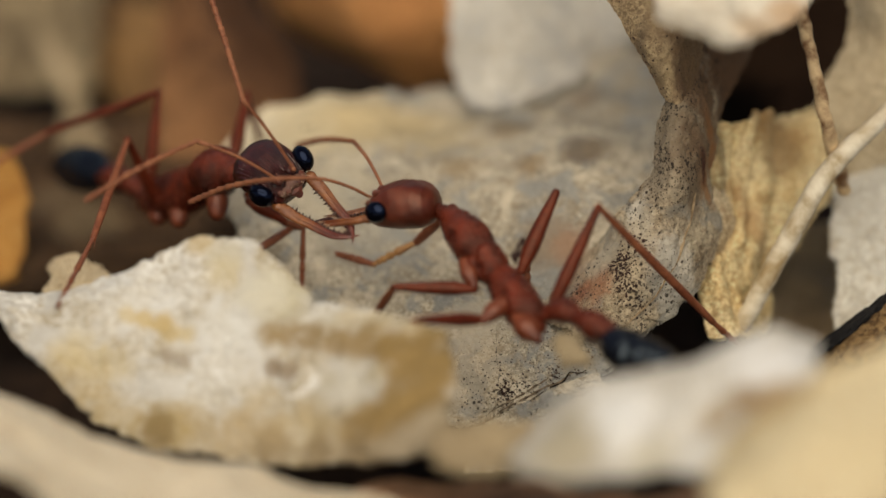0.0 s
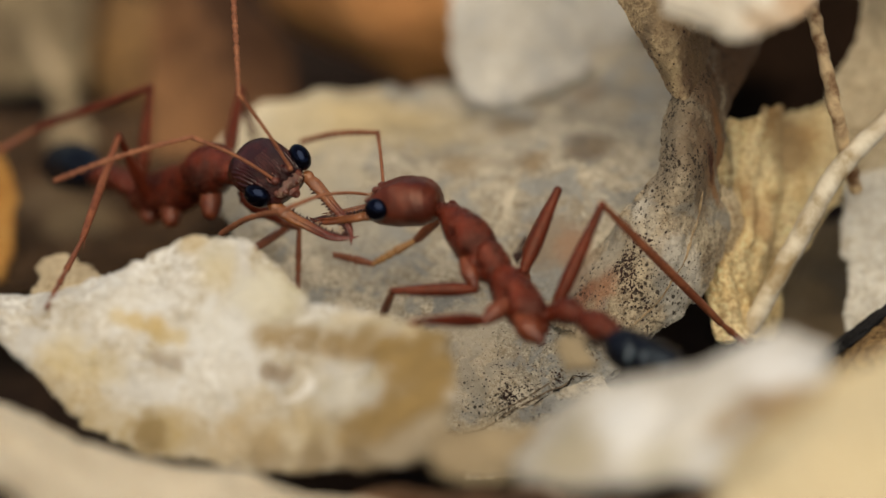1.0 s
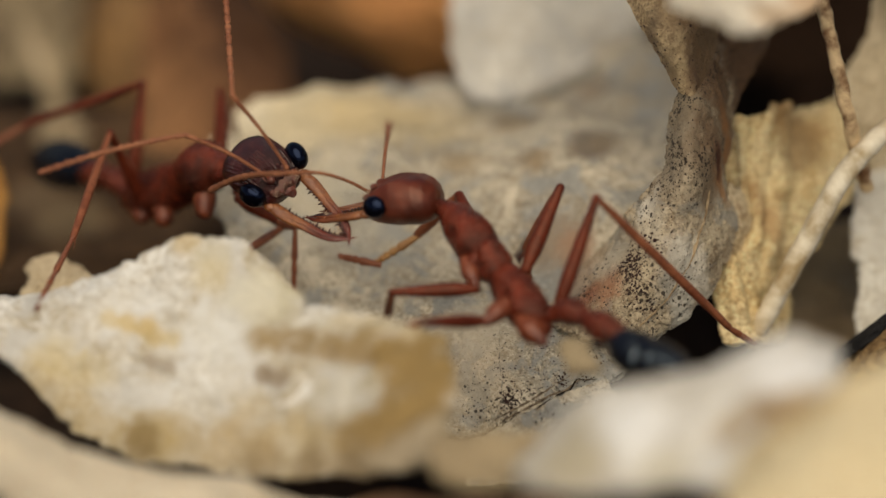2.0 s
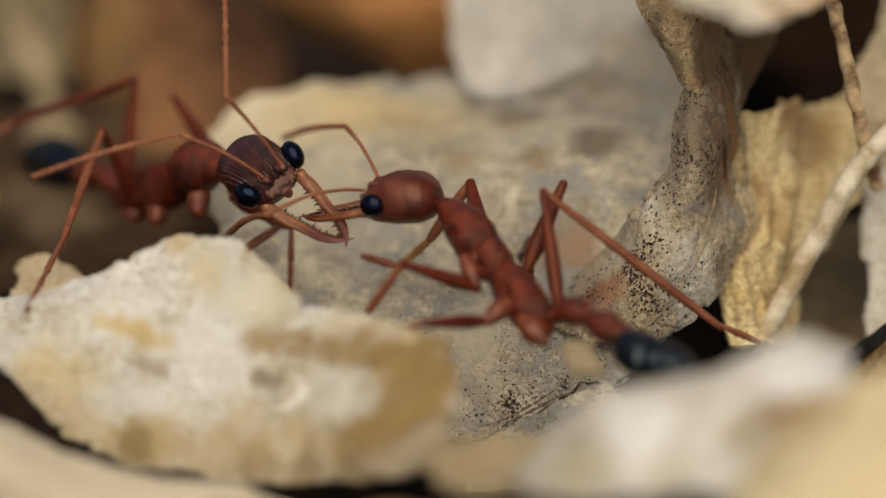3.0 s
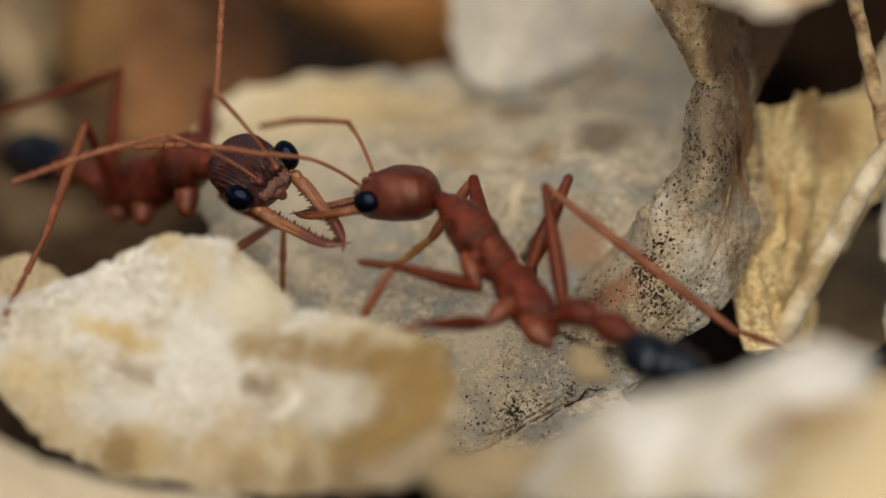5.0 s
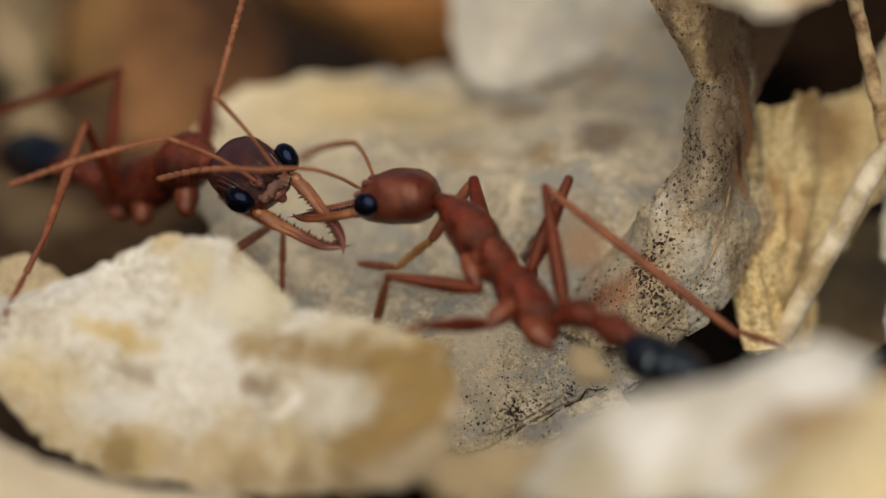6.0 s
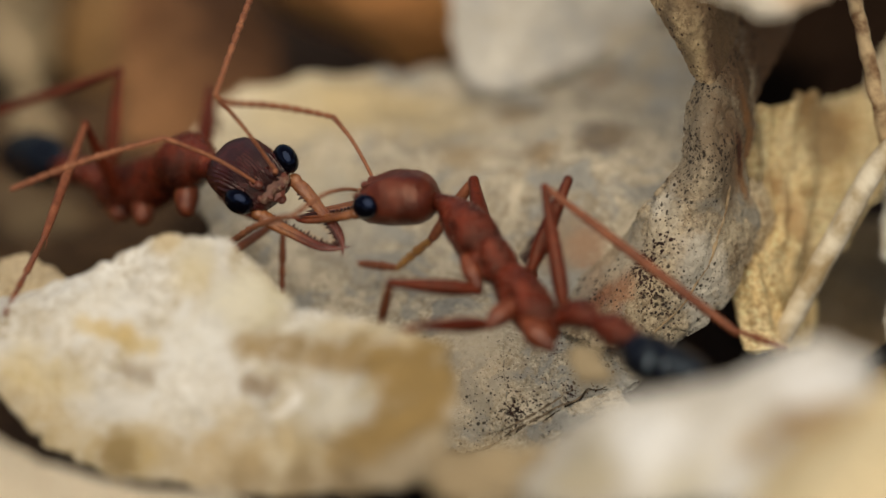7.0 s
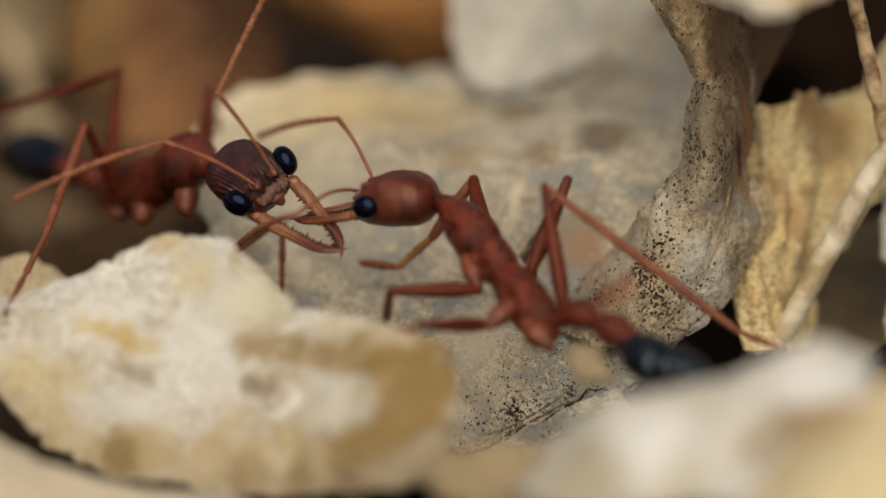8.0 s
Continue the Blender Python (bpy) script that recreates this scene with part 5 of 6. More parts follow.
def body_part(ant, name, path, radii, mat, label="", lumps=(), seg=28, n=46, flat=1.0, rough=0.05, swell=()):
    """A part of the body along a path; lumps: joined knobs; swell: (place, radius, height), smooth bulges and grooves."""
    v, f = tube(path, radii, seg=seg, n=n, flat=flat, rough=rough)
    if swell:
        line = spline(path, 60)
        out = v - line[((v[:, None] - line[None]) ** 2).sum(2).argmin(1)]
        out /= np.linalg.norm(out, axis=1, keepdims=True) + 1e-9
        push = sum(h * np.exp(-((v - np.asarray(c)) ** 2).sum(1) / r ** 2) for c, r, h in swell)
        v = v + out * push[:, None]
    v, f = joined((v, f), *[ball(c, r, nu=20, nv=14) for c, r in lumps])
    return link(name, v, f, mat, ant, label)


def shift_rows(ob, rows):
    """Keys a small drift, in mm, of a thing or part round its resting place."""
    rest = Vector(ob.location)
    MOVES.append((ob, [(t, Matrix.Translation(rest + Vector(d) * MM)) for t, *d in rows]))


def hunter():
    """The ant whose jaws face the lens."""
    ant = ant_root((-14.38, 8.21, 18.29), "red-brown bull ant with amber jaws locked in a fight")
    drift = ((0, -0.11, 0.35, 0.50), (0.5, -0.08, 0.33, 0.48), (1, -0.05, 0.30, 0.43), (1.5, -0.03, 0.29, 0.41), (3, -0.05, 0.23, 0.33), (3.5, -0.05, 0.21, 0.30), (4, 0.00, 0.20, 0.28), (4.5, 0.03, 0.15, 0.22), (6, 0.03, 0.03, 0.04), (7, 0.00, 0.00, -0.00), (8, -0.05, -0.05, -0.07))
    head = head_of(ant, (-9.01, 2.03, 26.89), (0.694, -0.688, -0.209), (0.709, 0.604, 0.364), (3, 0), SHELL_HEAD, skew=-0.12)
    shift_rows(head, drift)
    limb(ant, *FEELER, (-8.47, 0.68, 27.07), [
        (0, (-12.93, 0.42, 29.93), (-18.71, -4.65, 29.63)),
        (0.2, (-12.98, 0.49, 29.85), (-19.46, -3.67, 29.80)),
        (0.4, (-12.84, 0.24, 30.03), (-19.65, -3.36, 29.97)),
        (0.6, (-12.84, 0.34, 30.05), (-19.61, -3.33, 29.91)),
        (0.8, (-13.00, 0.65, 29.83), (-19.76, -3.03, 29.78)),
        (1, (-12.91, 0.59, 29.97), (-19.89, -2.63, 29.47)),
        (1.2, (-12.91, 0.54, 29.97), (-19.96, -2.52, 29.63)),
        (1.5, (-12.90, 0.63, 29.98), (-20.08, -2.15, 29.70)),
        (2.2, (-12.89, 0.57, 29.99), (-20.13, -2.00, 29.40)),
        (2.8, (-12.86, 0.49, 30.03), (-20.04, -2.24, 29.46)),
        (3.5, (-12.80, 0.32, 30.10), (-19.99, -2.30, 29.20)),
        (4, (-12.81, 0.40, 30.10), (-19.99, -2.24, 29.21)),
        (4.5, (-12.90, 0.56, 29.98), (-20.08, -2.08, 29.05)),
        (5.2, (-12.83, 0.28, 30.05), (-20.00, -2.38, 29.18)),
        (6, (-12.92, 0.45, 29.95), (-20.15, -1.99, 28.95)),
        (6.5, (-13.02, 0.77, 29.79), (-20.11, -2.14, 29.02)),
        (7, (-13.00, 0.68, 29.82), (-20.03, -2.36, 29.04)),
        (7.5, (-12.97, 0.55, 29.86), (-19.98, -2.51, 28.94)),
        (8, (-13.00, 0.59, 29.82), (-19.84, -2.84, 28.93))], bends=(0.28, 0.25), drift=drift, girth=0.88)
    limb(ant, *FEELER, (-7.83, 0.78, 27.90), [
        (0, (-10.46, 0.98, 32.15), (-12.41, 8.03, 34.56)),
        (0.3, (-10.47, 0.94, 32.15), (-11.72, 8.23, 34.30)),
        (0.6, (-10.39, 0.84, 32.20), (-11.46, 8.19, 34.20)),
        (1, (-10.45, 1.28, 32.13), (-10.85, 8.82, 33.67)),
        (1.3, (-10.44, 1.22, 32.14), (-11.18, 8.75, 33.60)),
        (1.5, (-10.63, 1.51, 31.98), (-11.77, 9.00, 33.36)),
        (1.7, (-10.48, 1.09, 32.13), (-11.42, 8.60, 33.56)),
        (2.2, (-10.54, 0.93, 32.10), (-10.92, 8.49, 33.48)),
        (2.8, (-10.54, 0.70, 32.11), (-10.72, 8.28, 33.45)),
        (3.5, (-10.58, 0.91, 32.07), (-10.67, 8.55, 33.02)),
        (4, (-10.59, 0.75, 32.07), (-10.70, 8.40, 32.98)),
        (4.5, (-10.62, 0.82, 32.05), (-10.65, 8.48, 32.84)),
        (5.2, (-10.56, 0.65, 32.09), (-10.08, 8.30, 32.92)),
        (5.8, (-10.58, 0.64, 32.07), (-9.36, 8.18, 33.11)),
        (6.5, (-10.63, 1.13, 32.03), (-8.96, 8.60, 32.89)),
        (7, (-10.59, 0.98, 32.07), (-8.89, 8.43, 33.03)),
        (7.5, (-10.51, 1.08, 32.11), (-8.49, 8.45, 33.07)),
        (8, (-10.43, 1.13, 32.16), (-8.15, 8.42, 33.14))], bends=(0.12, 0.1), drift=drift, girth=0.88)
    body_part(ant, "neck", [(-10.19, 3.30, 26.09), (-11.01, 4.61, 25.35), (-11.56, 5.51, 24.89)], [0.5, 0.45, 0.6], SHELL, seg=16, n=12)
    body_part(ant, "thorax", [(-11.16, 5.20, 25.33), (-11.99, 6.48, 24.54), (-12.96, 7.41, 23.25), (-13.93, 8.34, 21.96), (-15.04, 9.34, 20.78), (-15.88, 10.09, 20.10)],
              [0.65, 1.38, 1.16, 1.30, 1.28, 0.75], SHELL,
              swell=[((-12.3, 5.2, 24.2), 0.8, 0.2), ((-13.1, 6.4, 22.8), 0.6, -0.2), ((-14.3, 7.2, 21.6), 0.7, 0.15)])
    for p in (((-12.07, 5.87, 23.67), (-12.11, 4.62, 22.75)), ((-14.20, 7.95, 21.41), (-14.25, 6.49, 21.06)), ((-15.60, 9.60, 20.27), (-15.29, 7.83, 20.36))):
        body_part(ant, "coxa", [p[0], tuple(a * 0.6 + b * 0.4 for a, b in zip(*p)), tuple(a * 0.25 + b * 0.75 for a, b in zip(*p))], [0.55, 0.62, 0.50], SHELL_COXA, seg=16, n=14)
    body_part(ant, "petiole", [(-15.88, 10.16, 20.21), (-16.72, 11.42, 20.26), (-17.14, 11.94, 20.13)], [0.35, 0.72, 0.4], SHELL, seg=20)
    body_part(ant, "postpetiole", [(-17.08, 11.94, 20.13), (-17.71, 12.84, 19.67), (-18.32, 13.33, 19.50)], [0.4, 0.8, 0.6], SHELL, seg=20)
    body_part(ant, "gaster", [(-18.27, 13.41, 19.61), (-19.13, 14.73, 18.89), (-20.24, 16.48, 17.89), (-21.28, 17.27, 17.28)], [0.6, 1.25, 1.2, 0.35], SHELL_BLACK, "glossy black abdomen")
    limb(ant, *LEG, (-15.11, 8.44, 20.36), [
        (0, (-16.94, 7.88, 25.66), (-18.65, 0.30, 24.43), (-20.29, -7.05, 25.27)),
        (3, (-16.94, 7.91, 25.70), (-18.68, 0.32, 24.46), (-20.26, -7.02, 25.31)),
        (8, (-16.94, 7.94, 25.75), (-18.70, 0.35, 24.50), (-20.29, -7.00, 25.33))])
    limb(ant, *DARK_LEG, (-15.95, 9.91, 20.71), [
        (0, (-15.37, 12.66, 25.52), (-21.46, 13.46, 22.30), (-25.20, 11.35, 21.03)),
        (8, (-15.42, 12.57, 25.38), (-21.46, 13.49, 22.34), (-25.20, 11.35, 21.03))])
    limb(ant, *LEG, (-10.37, 4.74, 23.80), [
        (0, (-8.37, 4.50, 22.58), (-7.48, 3.52, 22.93), (-7.57, 1.92, 19.76)),
        (3, (-8.48, 4.50, 22.58), (-7.56, 3.52, 22.93), (-7.65, 1.92, 19.76)),
        (8, (-8.59, 4.47, 22.53), (-7.67, 3.52, 22.93), (-7.73, 1.92, 19.76))])
    limb(ant, *LEG, (-10.46, 5.76, 23.52), [
        (0, (-8.05, 4.34, 22.36), (-10.02, 0.74, 23.32), (-10.83, -1.26, 23.95)),
        (3, (-8.11, 4.34, 22.36), (-10.04, 0.74, 23.32), (-10.88, -1.26, 23.95)),
        (8, (-8.21, 4.37, 22.40), (-10.12, 0.74, 23.32), (-10.93, -1.26, 23.95))])
    limb(ant, *DARK_LEG, (-11.34, 9.16, 23.13), [
        (0, (-10.60, 13.46, 24.87), (-9.90, 15.99, 19.48), (-9.70, 17.70, 15.32)),
        (1.7, (-10.76, 13.62, 24.70), (-10.04, 16.20, 19.33), (-9.70, 17.90, 15.18)),
        (2.3, (-12.81, 14.31, 24.07), (-11.84, 17.52, 19.09), (-10.54, 19.34, 15.19)),
        (2.8, (-14.11, 14.26, 23.81), (-13.21, 18.14, 19.33), (-10.53, 18.53, 15.74)),
        (3.2, (-13.71, 14.14, 24.52), (-12.65, 17.58, 19.72), (-10.52, 18.40, 15.84)),
        (4, (-12.00, 14.33, 23.57), (-11.03, 17.40, 18.51), (-10.55, 19.08, 14.37)),
        (5.8, (-11.13, 14.06, 23.75), (-10.88, 17.20, 18.65), (-10.55, 18.89, 14.49)),
        (8, (-11.13, 14.06, 23.75), (-10.88, 17.20, 18.65), (-10.55, 18.89, 14.49))])
    return ant


def rival():
    """The ant seen from its side."""
    ant = ant_root((3.05, -6.27, 22.01), "red-brown bull ant seen side-on, gripping the other's jaws")
    shift_rows(ant, ((0, 0.03, -0.14, -0.20), (1.5, 0.03, -0.09, -0.13), (3, 0.00, -0.02, -0.02), (4.5, -0.03, 0.05, 0.07), (6, 0.00, 0.00, -0.00), (8, 0.00, -0.02, -0.02)))
    drift = ((0, 0.03, 0.12, 0.17), (1.5, 0.16, 0.14, 0.20), (3, 0.13, 0.09, 0.14), (3.5, 0.11, 0.09, 0.12), (4.5, 0.08, 0.08, 0.11), (6, 0.03, 0.03, 0.04), (6.5, 0.03, 0.00, 0.01), (7, 0.00, 0.01, 0.01), (8, 0.00, -0.02, -0.02))
    head = head_of(ant, (-2.14, -0.26, 27.11), (-0.930, 0.210, -0.293), (-0.300, -0.900, 0.325), (2, 2), SHELL_SIDE, eye_at=(1.08, 1.50, 0.10), tall=1.12, reach=0.80, eye_size=0.86)
    shift_rows(head, drift)
    limb(ant, *FEELER, (-3.86, 0.76, 26.82), [
        (0, (-8.85, -1.10, 29.36), (-13.60, 2.50, 25.32)),
        (0.2, (-8.98, -0.62, 29.41), (-13.62, 3.58, 25.85)),
        (0.4, (-8.83, -0.34, 29.80), (-15.48, 2.42, 29.61)),
        (0.6, (-8.90, -0.46, 29.63), (-15.70, 1.61, 28.48)),
        (0.7, (-7.44, -3.67, 28.37), (-10.27, 1.04, 23.71)),
        (0.8, (-7.64, -3.76, 27.17), (-10.87, -0.61, 21.55)),
        (0.9, (-7.95, -3.49, 26.79), (-11.15, -0.20, 21.25)),
        (1, (-8.51, -2.63, 28.13), (-11.70, 1.90, 23.54)),
        (1.1, (-8.93, -1.63, 28.65), (-13.57, 1.85, 24.38)),
        (1.2, (-8.96, -0.86, 29.30), (-13.08, 3.22, 25.03)),
        (1.5, (-8.76, -0.99, 29.60), (-13.07, 3.22, 25.66)),
        (1.7, (-8.68, -1.23, 29.58), (-12.56, 3.32, 25.56)),
        (2.2, (-8.57, -1.59, 29.48), (-11.96, 3.06, 25.16)),
        (2.8, (-9.74, 0.47, 26.40), (-13.76, 4.22, 21.75)),
        (3, (-8.76, -2.43, 27.59), (-10.85, 2.51, 22.79)),
        (3.1, (-7.50, -3.70, 28.12), (-9.80, 0.49, 22.73)),
        (3.2, (-7.11, -3.94, 28.29), (-9.77, 0.18, 23.02)),
        (3.3, (-7.67, -3.60, 27.94), (-10.02, 0.95, 22.88)),
        (3.4, (-8.81, -2.38, 27.51), (-11.30, 2.47, 22.80)),
        (3.5, (-8.98, -2.07, 27.59), (-11.36, 2.76, 22.81)),
        (3.6, (-8.95, -1.77, 28.40), (-13.51, 1.38, 23.81)),
        (3.7, (-8.84, -1.41, 29.12), (-13.50, 2.49, 25.26)),
        (3.8, (-8.72, -1.43, 29.35), (-14.03, 2.10, 26.01)),
        (4, (-8.81, -1.05, 29.47), (-13.52, 2.65, 25.47)),
        (4.2, (-8.90, -0.64, 29.55), (-15.58, 1.66, 28.16)),
        (4.4, (-8.89, -0.41, 29.67), (-16.07, 0.09, 29.50)),
        (4.5, (-8.87, -0.38, 29.72), (-15.82, 1.47, 29.35)),
        (4.7, (-8.85, -0.36, 29.76), (-15.99, 0.57, 29.80)),
        (5.2, (-8.29, -1.68, 29.86), (-12.89, 2.55, 26.29)),
        (5.8, (-8.45, -2.22, 29.02), (-12.10, 1.25, 23.88)),
        (5.9, (-8.36, -2.05, 29.40), (-12.88, 1.87, 25.40)),
        (6, (-8.47, -1.68, 29.58), (-13.41, 2.38, 26.26)),
        (6.2, (-8.77, -1.34, 29.33), (-15.15, 0.60, 26.61)),
        (6.3, (-8.58, -2.27, 28.65), (-10.97, 2.34, 23.67)),
        (6.4, (-7.31, -3.84, 28.14), (-10.21, 0.80, 23.46)),
        (6.5, (-7.10, -3.87, 28.50), (-10.12, 0.42, 23.58)),
        (6.7, (-7.41, -3.69, 28.38), (-10.57, 0.75, 23.67)),
        (6.9, (-7.02, -3.90, 28.58), (-10.57, 0.43, 24.05)),
        (7.1, (-6.89, -3.94, 28.71), (-9.77, 0.41, 23.75)),
        (7.2, (-7.55, -3.50, 28.58), (-10.97, 0.93, 24.04)),
        (7.3, (-7.94, -3.15, 28.50), (-12.34, 0.64, 24.25)),
        (7.4, (-7.94, -3.20, 28.38), (-12.16, 0.81, 24.14)),
        (7.5, (-7.70, -3.35, 28.59), (-12.54, 0.20, 24.61)),
        (7.6, (-6.91, -4.01, 28.48), (-10.83, 0.27, 24.21)),
        (7.7, (-4.81, -4.22, 29.84), (-6.45, -0.35, 24.00)),
        (7.8, (-4.68, -4.20, 29.90), (-6.32, -0.38, 24.03)),
        (7.9, (-5.70, -4.32, 29.19), (-8.31, -0.76, 23.50)),
        (8, (-6.75, -3.98, 28.81), (-9.77, 0.31, 23.88))], bends=(0.6, 0.3), drift=drift, girth=0.88)
    limb(ant, *FEELER, (-3.23, 2.00, 26.51), [
        (0, (-4.86, 6.30, 26.67), (-7.97, 10.96, 23.18)),
        (0.2, (-3.89, 6.54, 26.19), (-7.27, 10.72, 22.36)),
        (0.4, (-2.48, 6.54, 26.39), (-3.84, 12.34, 23.55)),
        (0.6, (-2.42, 6.51, 26.06), (-3.53, 12.11, 22.76)),
        (0.8, (-3.05, 6.59, 26.78), (-5.29, 12.52, 24.97)),
        (1, (-3.55, 6.58, 26.73), (-7.68, 10.53, 23.42)),
        (1.2, (-3.29, 6.60, 26.52), (-6.75, 10.66, 22.63)),
        (1.4, (-1.83, 6.33, 25.83), (-1.62, 11.45, 21.67)),
        (1.5, (-1.93, 6.27, 25.39), (-0.15, 11.71, 22.11)),
        (1.6, (-1.83, 6.15, 25.10), (0.93, 11.55, 22.49)),
        (1.8, (-2.16, 6.40, 25.70), (-0.29, 11.95, 22.66)),
        (2.1, (-3.42, 6.60, 26.44), (-4.33, 12.30, 23.24)),
        (2.5, (-4.50, 6.35, 27.28), (-7.98, 11.19, 24.42)),
        (2.8, (-4.88, 6.19, 27.45), (-9.20, 10.72, 25.35)),
        (3, (-4.96, 6.25, 26.86), (-8.15, 10.66, 23.12)),
        (3.2, (-5.28, 6.02, 27.40), (-9.56, 9.88, 24.19)),
        (3.5, (-5.04, 6.14, 27.37), (-8.98, 9.93, 23.67)),
        (3.7, (-4.32, 6.46, 26.84), (-7.36, 10.87, 22.98)),
        (3.8, (-3.49, 6.58, 26.10), (-7.01, 10.50, 22.14)),
        (4, (-2.64, 6.39, 25.26), (-3.17, 11.37, 20.96)),
        (4.2, (-3.71, 6.51, 25.76), (-6.63, 11.03, 21.93)),
        (4.4, (-4.35, 6.46, 26.50), (-8.72, 11.06, 24.68)),
        (4.5, (-4.87, 6.29, 26.83), (-8.64, 11.01, 24.19)),
        (4.7, (-4.77, 6.33, 26.76), (-9.22, 10.26, 23.88)),
        (5.2, (-4.36, 6.46, 26.50), (-8.49, 10.63, 23.48)),
        (5.8, (-4.14, 6.50, 26.28), (-7.97, 10.84, 23.12)),
        (6, (-4.22, 6.39, 25.58), (-6.88, 10.89, 21.54)),
        (6.2, (-4.53, 6.41, 26.46), (-7.27, 10.97, 22.56)),
        (6.5, (-4.79, 6.29, 27.10), (-8.47, 10.16, 23.22)),
        (6.8, (-5.01, 6.18, 27.24), (-10.04, 9.75, 24.90)),
        (7, (-5.16, 6.09, 27.33), (-10.55, 9.55, 25.75)),
        (7.2, (-5.27, 6.01, 27.47), (-10.37, 9.80, 25.69)),
        (7.6, (-5.00, 6.21, 27.07), (-9.48, 9.95, 23.98)),
        (8, (-4.95, 6.21, 27.22), (-8.84, 10.05, 23.52))], bends=(0.4, 0.25), drift=drift, girth=0.88)
    body_part(ant, "neck", [(-0.84, -0.46, 27.18), (-0.32, -0.82, 27.37), (0.29, -1.33, 27.34)], [0.5, 0.4, 0.6], SHELL, seg=16, n=12)
    body_part(ant, "pronotum", [(-0.11, -1.17, 27.55), (0.37, -1.63, 27.42), (1.00, -2.43, 27.15), (1.68, -3.33, 26.75), (2.02, -3.80, 26.58)],
              [0.40, 0.72, 1.06, 1.16, 0.98], SHELL, rough=0.05, n=50, seg=36, swell=[((1.10, -3.60, 27.40), 0.6, 0.26), ((0.43, -3.24, 27.39), 0.35, -0.16), ((1.53, -4.10, 26.69), 0.35, -0.26), ((1.53, -2.83, 27.98), 0.5, 0.13)])
    body_part(ant, "mesonotum", [(1.90, -3.72, 26.70), (2.18, -4.10, 26.54), (2.57, -4.64, 26.26), (2.84, -5.00, 26.06)], [0.76, 1.0, 1.0, 0.78], SHELL, rough=0.06, n=40, seg=32,
              lumps=[((1.63, -4.41, 26.42), (0.55, 0.5, 0.6))], swell=[((2.06, -4.53, 27.64), 0.5, 0.26), ((1.53, -4.51, 26.98), 0.32, -0.29), ((1.85, -5.13, 26.62), 0.30, -0.24), ((2.63, -4.12, 27.53), 0.4, 0.13)])
    body_part(ant, "propodeum", [(2.70, -4.72, 26.18), (3.08, -5.25, 25.98), (3.71, -6.30, 25.63), (4.39, -7.38, 25.31), (4.91, -7.91, 24.91)], [0.66, 0.94, 1.12, 1.06, 0.55], SHELL, rough=0.06, n=50, seg=36,
              lumps=[((4.53, -6.36, 25.55), (0.42, 0.4, 0.42))], swell=[((2.68, -6.04, 26.88), 0.4, 0.22), ((2.25, -6.12, 26.41), 0.3, -0.22), ((3.39, -6.75, 26.91), 0.45, 0.19), ((2.96, -6.91, 26.33), 0.3, -0.22), ((3.87, -7.68, 26.28), 0.45, 0.19), ((4.35, -7.02, 26.52), 0.35, -0.16)])
    body_part(ant, "petiole", [(4.81, -7.64, 25.30), (5.64, -7.84, 25.70), (6.41, -8.27, 26.13), (7.05, -9.16, 26.25)], [0.4, 0.5, 0.74, 0.4], SHELL, seg=20)
    body_part(ant, "postpetiole", [(6.93, -9.05, 26.24), (7.75, -9.80, 26.39), (8.52, -10.56, 26.35)], [0.4, 0.78, 0.7], SHELL, seg=20)
    body_part(ant, "gaster", [(8.42, -10.90, 26.21), (9.29, -11.74, 26.24), (10.31, -12.58, 26.26), (11.33, -13.30, 26.27), (12.10, -13.81, 26.25)], [0.45, 0.80, 1.02, 1.10, 1.14, 1.06, 1.13, 1.15, 1.08, 1.00, 0.88, 0.66, 0.3], SHELL_BLACK, "glossy black abdomen", n=64, seg=40, rough=0.03)
    # two pale arcs added on the gaster in place of its highlight
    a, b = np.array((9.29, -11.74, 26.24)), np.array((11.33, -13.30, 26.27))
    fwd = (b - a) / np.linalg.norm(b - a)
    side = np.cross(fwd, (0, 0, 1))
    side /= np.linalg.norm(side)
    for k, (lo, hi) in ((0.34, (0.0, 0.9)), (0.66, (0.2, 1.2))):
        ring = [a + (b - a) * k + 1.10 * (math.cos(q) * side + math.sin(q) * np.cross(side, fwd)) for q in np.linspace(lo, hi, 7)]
        body_part(ant, "gaster_glint", ring, [0.03, 0.07, 0.10, 0.11, 0.10, 0.07, 0.03], SHELL_GLINT, "pale arc painted on the abdomen as a glint", seg=10, n=24)
    for p, r in ((((1.10, -4.38, 26.46), (1.62, -5.56, 25.82)), 0.46), (((3.16, -7.22, 25.90), (2.11, -8.23, 25.50)), 0.5), (((3.94, -8.15, 25.44), (4.90, -9.27, 25.05)), 0.62), (((5.26, -7.03, 25.12), (5.65, -6.63, 25.00)), 0.4)):
        body_part(ant, "coxa", [p[0], tuple((a + b) / 2 for a, b in zip(*p)), p[1]], [r * 0.75, r, r * 0.5], SHELL_COXA, seg=16, n=16, rough=0.12)
